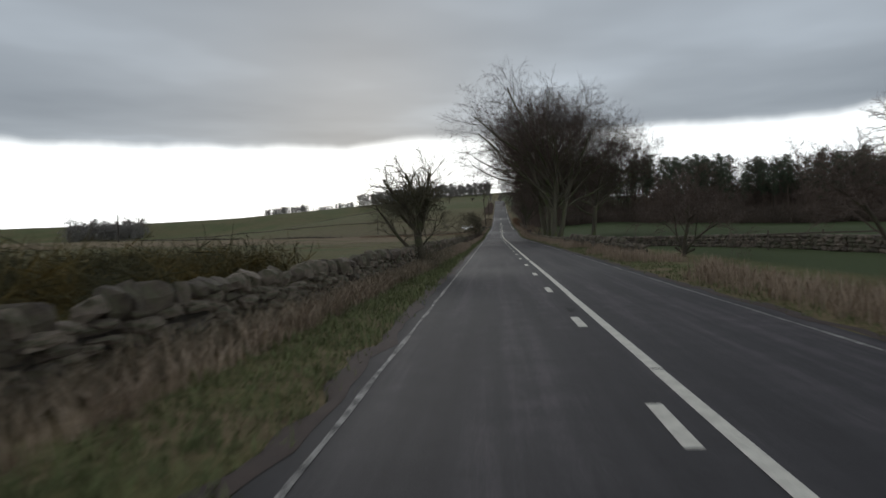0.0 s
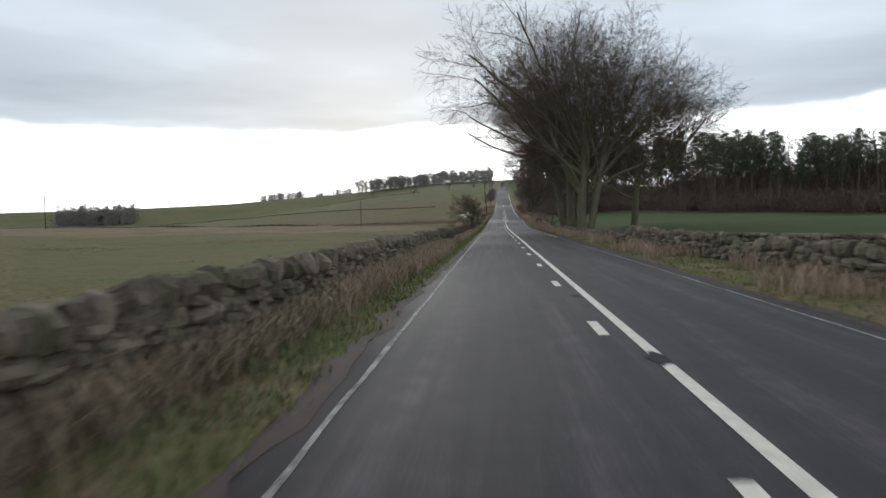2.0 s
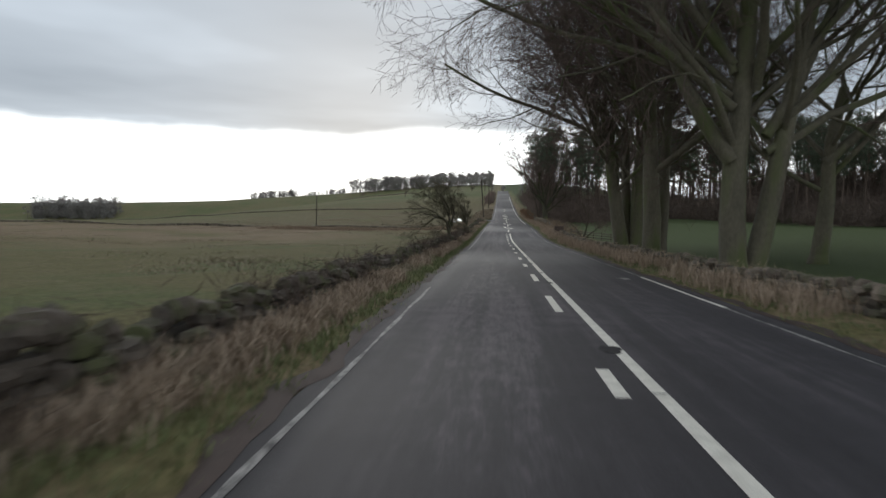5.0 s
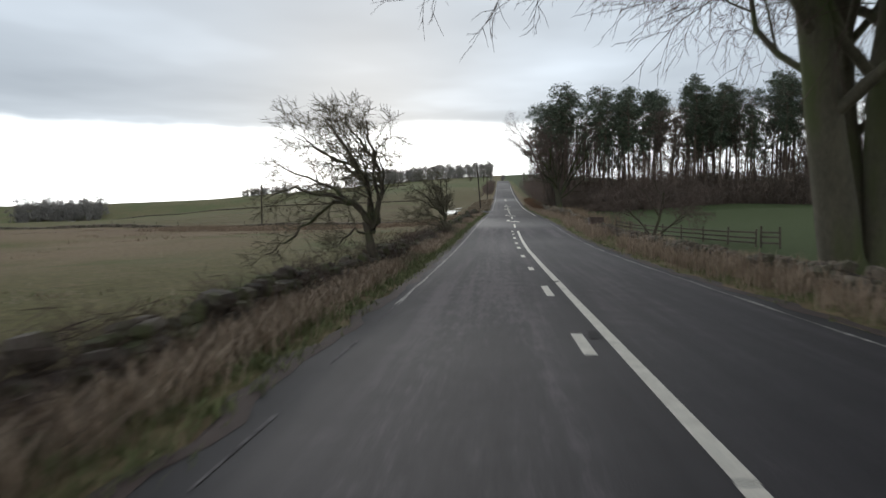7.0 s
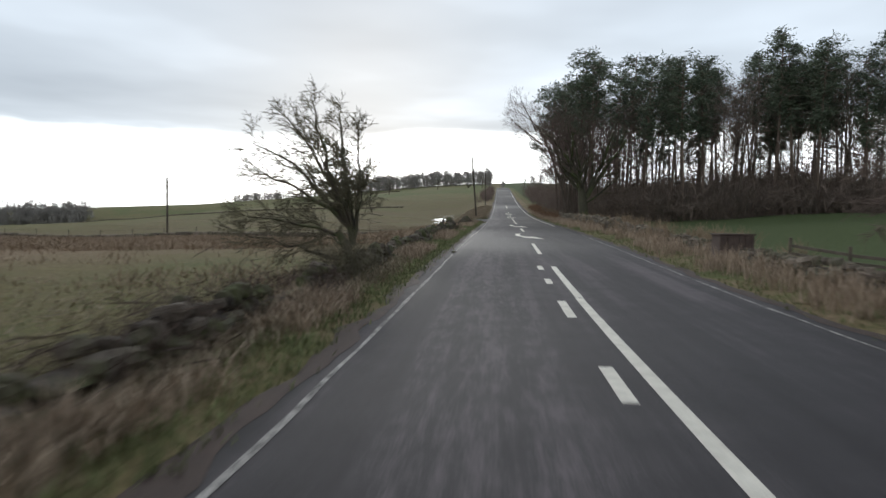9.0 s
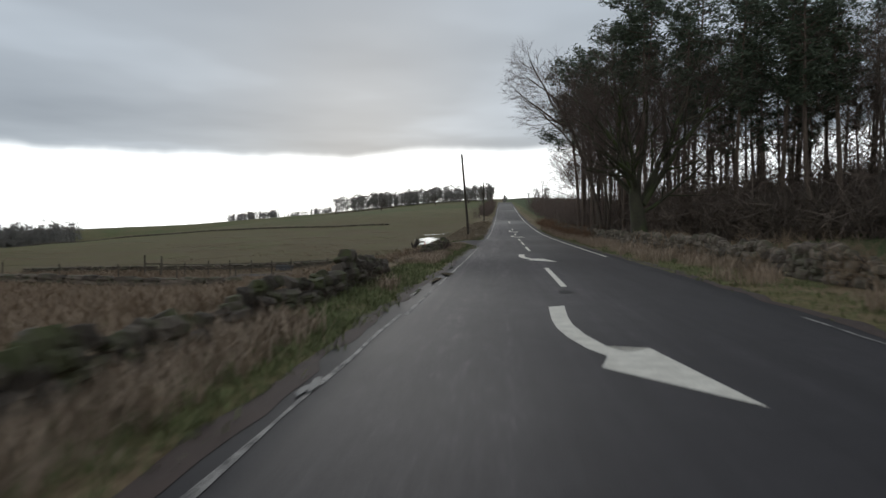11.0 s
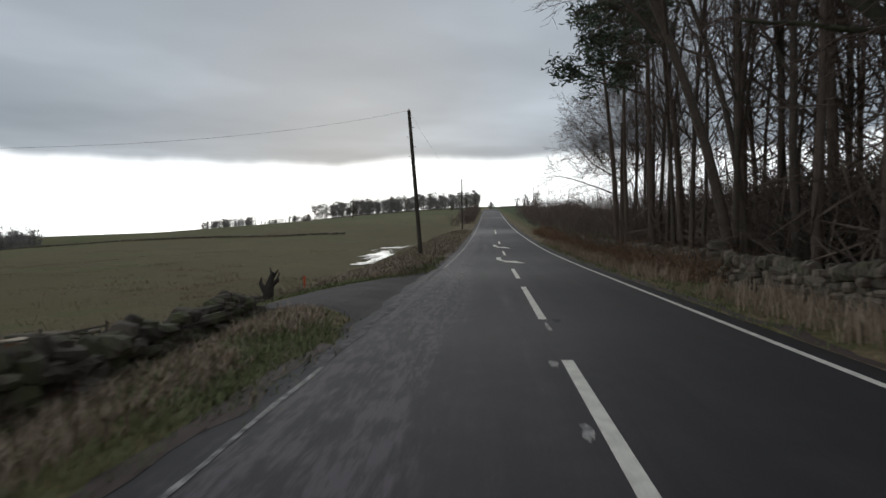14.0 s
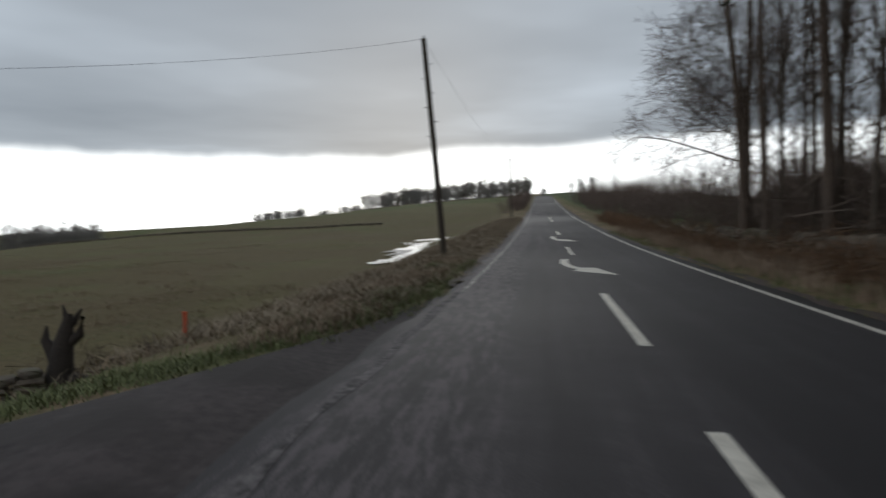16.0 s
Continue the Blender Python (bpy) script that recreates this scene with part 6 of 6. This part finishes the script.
def build_grass():
    rng = np.random.default_rng(12)

    def verge(n, lo, hi, y0, y1, dens=None):
        ys = rng.uniform(y0, y1, n)
        xs = road_x(ys) + rng.uniform(lo, hi, n)
        if dens is not None:
            keep = np.array([noise.noise((a * 0.35, b * 0.22, dens)) for a, b in zip(xs, ys)]) > -0.1
            xs, ys = xs[keep], ys[keep]
        mouth = in_lane(xs - road_x(ys), ys, 0.25)
        return xs[~mouth], ys[~mouth]

    xs, ys = verge(19000, -5.3, -4.2, 10, 235, 3.0)
    near = (xs - road_x(ys) > np.interp(ys, [10, 30, 48, 75], [-5.6, -4.95, -4.55, -4.0]))
    xs, ys = xs[~near], ys[~near]
    tuft_field("verge_grass", "long straw-coloured dead grass along the wall", rng, xs, ys, rng.uniform(0.5, 1.25, len(xs)) * np.interp(ys, [70, 95, 185, 200], [1.0, 0.72, 0.8, 0.45]), 0.46, 0.011, 8, M_TUFT, 0.75)
    ys = rng.uniform(12, 160, 7000)
    xs = np.array([left_line(y) for y in ys]) + rng.uniform(0.22, 0.75, len(ys))
    tuft_field("verge_grass", "tall brown dead grass leaning against the wall's foot", rng, xs, ys, rng.uniform(0.4, 1.2, len(xs)) * np.interp(ys, [72, 90], [1.0, 0.5]), 0.5, 0.01, 9, M_DEAD, 0.9, 0.14)
    xs, ys = verge(16000, -5.2, -3.72, 10, 235)
    tuft_field("verge_turf", "short green grass on the verge", rng, xs, ys, rng.uniform(0.5, 1.3, len(xs)), 0.15, 0.011, 7, M_GREEN, 0.6)
    xs, ys = verge(7000, 4.0, 6.6, 18, 260, 7.0)
    tuft_field("verge_grass", "long pale dead grass along the far verge", rng, xs, ys, rng.uniform(0.6, 1.3, len(xs)), 0.5, 0.013, 9, M_TUFT, 0.45)
    xs, ys = verge(6500, 3.62, 5.6, 18, 260)
    tuft_field("verge_turf", "short green grass on the far verge", rng, xs, ys, rng.uniform(0.5, 1.2, len(xs)), 0.14, 0.012, 7, M_GREEN, 0.6)
    n = 6000
    xs, ys = -6.0 - rng.random(n) ** 1.3 * 28, np.where(rng.random(n) < 0.9, rng.uniform(164, 213, n), rng.uniform(150, 262, n))
    ok = ~in_lane(xs - road_x(ys), ys, 1.0) & ~((np.abs(xs + 13) < 7) & (ys > 246))
    xs, ys = xs[ok], ys[ok]
    tuft_field("rushes", "thick brown rushes in the wet ground by the wall", rng, xs, ys, rng.uniform(0.3, 1.2, len(xs)), 0.36, 0.013, 16, M_RUSH, 1.2, 0.45)
    # rough bank below the verge past the lane
    ys = rng.uniform(221, 300, 1900)
    xs = road_x(ys) - 4.1 - rng.random(len(ys)) * 5.5
    a = ~in_lane(xs - road_x(ys), ys, 0.3)
    tuft_field("verge_grass", "tan tussocks of dead grass on the bank past the lane", rng, xs[a], ys[a], rng.uniform(0.4, 1.3, a.sum()), 0.24, 0.012, 34, M_DEAD, 1.9, 0.34)
    # the corner between the wall's end and the lane
    ys = rng.uniform(204, 214, 2600)
    xs = road_x(ys) + rng.uniform(-9.0, -3.55, len(ys))
    a = ~in_lane(xs - road_x(ys), ys, 0.05)
    tuft_field("verge_turf", "rough green and tan grass at the lane corner", rng, xs[a], ys[a], rng.uniform(0.4, 1.2, a.sum()), 0.1, 0.01, 13, M_GREEN, 1.3, 0.18)
    b = a & (rng.random(len(ys)) < 0.3)
    tuft_field("verge_grass", "dead tan grass at the lane corner", rng, xs[b], ys[b], rng.uniform(0.4, 1.2, b.sum()), 0.14, 0.01, 9, M_DEAD, 1.3, 0.18)
    # green fringe and dark clumps along the lane's far side
    o = -3.7 - rng.random(1500) * 9
    far_edge = np.interp(-o, [2.9, 3.5, 4.0, 4.6, 5.5, 7.5, 10, 20], LANE_MID) + np.interp(-o, [2.9, 3.5, 4.0, 4.6, 5.5, 7.5, 10, 20], LANE_HALF)
    ys = far_edge + 0.1 + rng.random(1500) * 1.6
    tuft_field("verge_turf", "green grass fringe along the side lane", rng, o + road_x(ys), ys, rng.uniform(0.4, 1.3, 1500), 0.11, 0.011, 12, M_GREEN, 1.2, 0.2)
    # pasture tussocks
    n = 26000
    ys = rng.uniform(20, 300, n)
    xs = -5.8 - rng.random(n) ** 1.8 * 75
    keep = np.array([noise.noise((a * 0.09, b * 0.09, 1.0)) + 0.5 * noise.noise((a * 0.3, b * 0.3, 4.0)) for a, b in zip(xs, ys)]) > 0.2
    keep &= ~((np.abs(xs + 13) < 7) & (ys > 246))
    keep &= ~in_lane(xs - road_x(ys), ys, 1.0)
    xs, ys = xs[keep], ys[keep]
    third = rng.random(len(xs))
    boggy = (ys > 150) & (third < 0.55)
    a = boggy
    tuft_field("rushes", "brown rushes and dead bracken in the boggy pasture", rng, xs[a], ys[a], rng.uniform(0.3, 1.0, a.sum()), 0.18, 0.014, 22, M_RUSH, 1.9, 0.55)
    a = ~boggy & (third < 0.75)
    tuft_field("tussocks", "tussocks of pale winter grass in the pasture", rng, xs[a], ys[a], rng.uniform(0.4, 1.0, a.sum()), 0.14, 0.013, 22, M_DEAD, 1.9, 0.5)
    a = ~boggy & (third >= 0.75)
    tuft_field("tussocks", "green grass tussocks in the pasture", rng, xs[a], ys[a], rng.uniform(0.4, 1.0, a.sum()), 0.13, 0.013, 22, M_GREEN, 1.9, 0.5)


build_grass()


# ---------------------------------------------------------------- dry stone walls
def stone_meshes(count, material, seed):
    """Rough rounded blocks of unit size, 48 triangles each."""
    out = []
    for i in range(count):
        rn = random.Random(seed + i)
        bm = bmesh.new()
        bmesh.ops.create_cube(bm, size=1.0)
        bmesh.ops.subdivide_edges(bm, edges=bm.edges[:], cuts=1, use_grid_fill=True)
        for v in bm.verts:
            c = v.co
            k = 0.5 / max(0.5, (abs(c.x) ** 3.2 + abs(c.y) ** 3.2 + abs(c.z) ** 3.2) ** (1 / 3.2))
            v.co = c * k * 1.08
            v.co += Vector((rn.uniform(-1, 1), rn.uniform(-1, 1), rn.uniform(-1, 1))) * 0.085
        me = bpy.data.meshes.new("stone")
        bm.to_mesh(me)
        bm.free()
        me.materials.append(material)
        out.append(me)
    return out


STONES = stone_meshes(10, M_STONE, 300)
STONE_DATA = []
for me in STONES:
    co = np.array([v.co for v in me.vertices])
    STONE_DATA.append((co, [tuple(p.vertices) for p in me.polygons]))


def dry_wall(label, line, y0, y1, height, courses, near, seed, ragged=lambda y: 1.0, cope=True, name="dry_stone_wall", face=1, thick=0.42, skin=None):
    """A wall along y on the line x = line(y). Stones between near[0] and near[1] are parts, the rest one mesh."""
    rn = random.Random(seed)
    wall = thing(name, (0, 0, 0), label, "stone wall", kind="structure")
    vs, fs, n = [], [], 0
    parts = 0
    core_v, core_f = [], []

    def put(c, size, turn):
        nonlocal n, parts
        k = rn.randrange(10)
        r = Euler((rn.uniform(-0.14, 0.14), turn[1], turn[2])).to_matrix()
        if near[0] <= c[1] <= near[1] and parts < 300:
            ob = bpy.data.objects.new("stone", STONES[k])
            scene.collection.objects.link(ob)
            ob.matrix_basis = Matrix.LocRotScale(c, r.to_quaternion(), size)
            ob.parent = wall
            parts += 1
            return
        co, pf = STONE_DATA[k]
        w = (co * np.array(size)) @ np.array(r).T + np.array(c)
        vs.append(w)
        fs.extend([tuple(i + n for i in f) for f in pf])
        n += len(co)

    hc = height / courses
    for i in range(courses):
        y = y0
        while y < y1:
            w = rn.uniform(0.12, 0.5) if rn.random() < 0.75 else rn.uniform(0.4, 0.75)
            yc = y + w / 2
            top = ragged(yc)
            y += w * 0.97
            if (i + 0.6) * hc > height * top + rn.uniform(-0.1, 0.1):
                continue
            x = line(yc)
            loose = 1.5 if top > 0.84 else 2.2
            inset = 0.05 * i / courses
            h = hc * rn.uniform(0.6, 1.45)
            zc = lz(x, yc) + (i + 0.5) * hc
            put((x + face * (thick / 2 - 0.13 - inset) + rn.uniform(-0.06, 0.06) * loose, yc, zc + rn.uniform(-0.03, 0.03) * loose), (rn.uniform(0.26, 0.36), w, h * (1 + 0.25 * (loose > 1))), (0, rn.uniform(-0.12, 0.12) * loose, rn.uniform(-0.15, 0.15) * loose))
    if cope:
        y = y0
        while y < y1:
            w = rn.uniform(0.16, 0.42) * (1.25 if y < 40 else 0.8 if y < 78 else 0.6)
            yc = y + w / 2
            y += w * 0.9
            top = ragged(yc)
            if top < 0.3 or rn.random() > (0.97 if top > 0.84 else 0.6):
                continue
            x = line(yc)
            put((x + rn.uniform(-0.04, 0.04), yc, lz(x, yc) + height * top + (0.1 if top > 0.84 else 0.04)), (thick * rn.uniform(0.75, 1.05) * (1 if top > 0.84 else 0.7), w, rn.uniform(0.18, 0.46) * (1 if top > 0.84 else 0.6)), (0, rn.uniform(-0.5, 0.5), rn.uniform(-0.6, 0.6)))
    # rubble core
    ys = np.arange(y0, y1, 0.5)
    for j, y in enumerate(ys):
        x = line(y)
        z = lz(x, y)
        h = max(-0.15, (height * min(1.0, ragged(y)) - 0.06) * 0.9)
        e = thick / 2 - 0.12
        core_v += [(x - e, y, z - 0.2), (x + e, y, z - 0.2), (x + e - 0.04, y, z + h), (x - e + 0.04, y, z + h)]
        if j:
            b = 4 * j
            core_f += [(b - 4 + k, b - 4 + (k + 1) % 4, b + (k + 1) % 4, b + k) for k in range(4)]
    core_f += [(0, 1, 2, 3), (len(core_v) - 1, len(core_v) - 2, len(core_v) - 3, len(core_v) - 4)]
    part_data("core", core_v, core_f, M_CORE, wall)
    if vs:
        ob = part_data("stones", np.concatenate(vs).tolist(), fs, skin or M_STONES, wall)
        tagged(ob, "weathered gritstone blocks with moss", kind="stuff")
    return wall


def left_top(y):
    base = float(np.interp(y, [0, 60, 80, 95, 110, 130, 150, 172, 183, 185.5, 190.5, 194, 203, 209, 212], [1.0, 0.97, 0.9, 0.6, 0.48, 0.5, 0.45, 0.55, 0.65, -0.1, -0.1, 0.42, 0.52, 0.6, 0.5]))
    amp = float(np.interp(y, [0, 60, 90, 209], [0.03, 0.05, 0.15, 0.15]))
    return base + amp * math.sin(y * 0.9) * math.sin(y * 0.37 + 1) + 0.8 * amp * math.sin(y * 2.7 + 2 * math.sin(y * 0.7))


def right_line(y):
    return float(np.interp(y, [40, 60, 73, 100, 135, 170, 200, 225, 300], [6.6, 6.3, 6.0, 5.5, 5.9, 6.2, 6.1, 6.0, 6.3])) + float(road_x(y)) + 0.05 * math.sin(y * 0.6)


def right_top(y):
    base = float(np.interp(y, [40, 60, 75, 90, 130, 165, 185, 225, 300], [0.5, 0.85, 1.0, 0.6, 0.45, 0.5, 0.9, 0.95, 0.5]))
    return base + 0.14 * math.sin(y * 1.1) * math.sin(y * 0.43 + 2)


def build_walls():
    dry_wall("tumbled dry stone wall of weathered gritstone with upright coping", left_line, 8, 78, 0.72, 6, (17, 33), 1, left_top, face=1)
    dry_wall("tumbled dark mossy stone wall half sunk in the grass", left_line, 78, 211.6, 0.72, 5, (0, 1), 4, left_top, face=1, skin=M_MOSSY)
    dry_wall("low mossy dry stone wall behind the grass verge", right_line, 52, 217.5, 0.72, 4, (185, 217), 2, right_top, face=-1)
    dry_wall("low mossy dry stone wall below the wood", right_line, 219.5, 262, 0.72, 4, (219, 232), 3, right_top, face=-1)
    # gate pier between the two lengths
    x, y = right_line(218.4), 218.4
    t = thing("gate_pier", (x, y, lz(x, y)), "square stone gate pier at the wall gap", "gate pier")
    rn = random.Random(8)
    for i in range(5):
        ob = bpy.data.objects.new("stone", STONES[i])
        scene.collection.objects.link(ob)
        ob.matrix_basis = Matrix.LocRotScale((0, 0, 0.13 + 0.245 * i), Euler((0, 0, rn.uniform(-0.1, 0.1))), (0.62, 0.62, 0.29))
        ob.parent = t
    # dark field walls
    for pts, label, h in (([(-8.9, 221.4), (-11.0, 219.6), (-14.5, 217.4), (-22.0, 213.0), (-34.0, 206.0)], "low broken stone wall along the side lane", 0.5), ([(8.0, 73.5), (11.5, 67.0), (15.5, 46.0), (26.0, 8.0), (50.0, -30.0)], "dark dry stone wall across the green field", 0.8),):
        P = np.array(pts, float)
        seg = np.r_[0, np.cumsum(np.hypot(*np.diff(P, axis=0).T))]
        vs, fs, n = [], [], 0
        rn = random.Random(31)
        wall = thing("field_wall", (0, 0, 0), label, "stone wall", kind="structure")
        for i in range(4):
            s = 0.0
            while s < seg[-1]:
                w = rn.uniform(0.3, 0.6)
                x, y = np.interp(s, seg, P[:, 0]), np.interp(s, seg, P[:, 1])
                x2, y2 = np.interp(s + 0.3, seg, P[:, 0]), np.interp(s + 0.3, seg, P[:, 1])
                s += w
                co, pf = STONE_DATA[rn.randrange(10)]
                r = Euler((rn.uniform(-0.1, 0.1), rn.uniform(-0.1, 0.1), math.atan2(-(x2 - x), y2 - y) + rn.uniform(-0.1, 0.1))).to_matrix()
                q = (co * np.array((0.45, w, h / 4 * 1.2))) @ np.array(r).T + np.array((x, y, lz(x, y) + (i + 0.5) * h / 4))
                vs.append(q)
                fs.extend([tuple(k + n for k in f) for f in pf])
                n += len(co)
        ob = part_data("stones", np.concatenate(vs).tolist(), fs, M_STONES, wall)
        tagged(ob, kind="stuff")
    # long low walls far off in the left pasture
    for y0, x0, x1, h in ((196, -14, -190, 0.55), (330, -30, -260, 0.45), (520, -60, -330, 0.6)):
        rn = random.Random(int(y0))
        vs, fs, n = [], [], 0
        x = x0
        while x > x1:
            w = rn.uniform(0.5, 1.1)
            y = y0 + (x - x0) * -0.10 + 2.5 * math.sin(x * 0.03)
            for k in range(2):
                co, pf = STONE_DATA[rn.randrange(10)]
                q = co * np.array((w * 1.1, 0.5, h * rn.uniform(0.4, 0.7))) + np.array((x, y, lz(x, y) + h * (0.2 + 0.42 * k)))
                vs.append(q)
                fs.extend([tuple(a + n for a in f) for f in pf])
                n += len(co)
            x -= w
        wall = thing("field_wall", (0, 0, 0), "broken dark field wall across the pasture", "stone wall", kind="structure")
        ob = part_data("stones", np.concatenate(vs).tolist(), fs, M_STONES, wall)
        tagged(ob, kind="stuff")


build_walls()
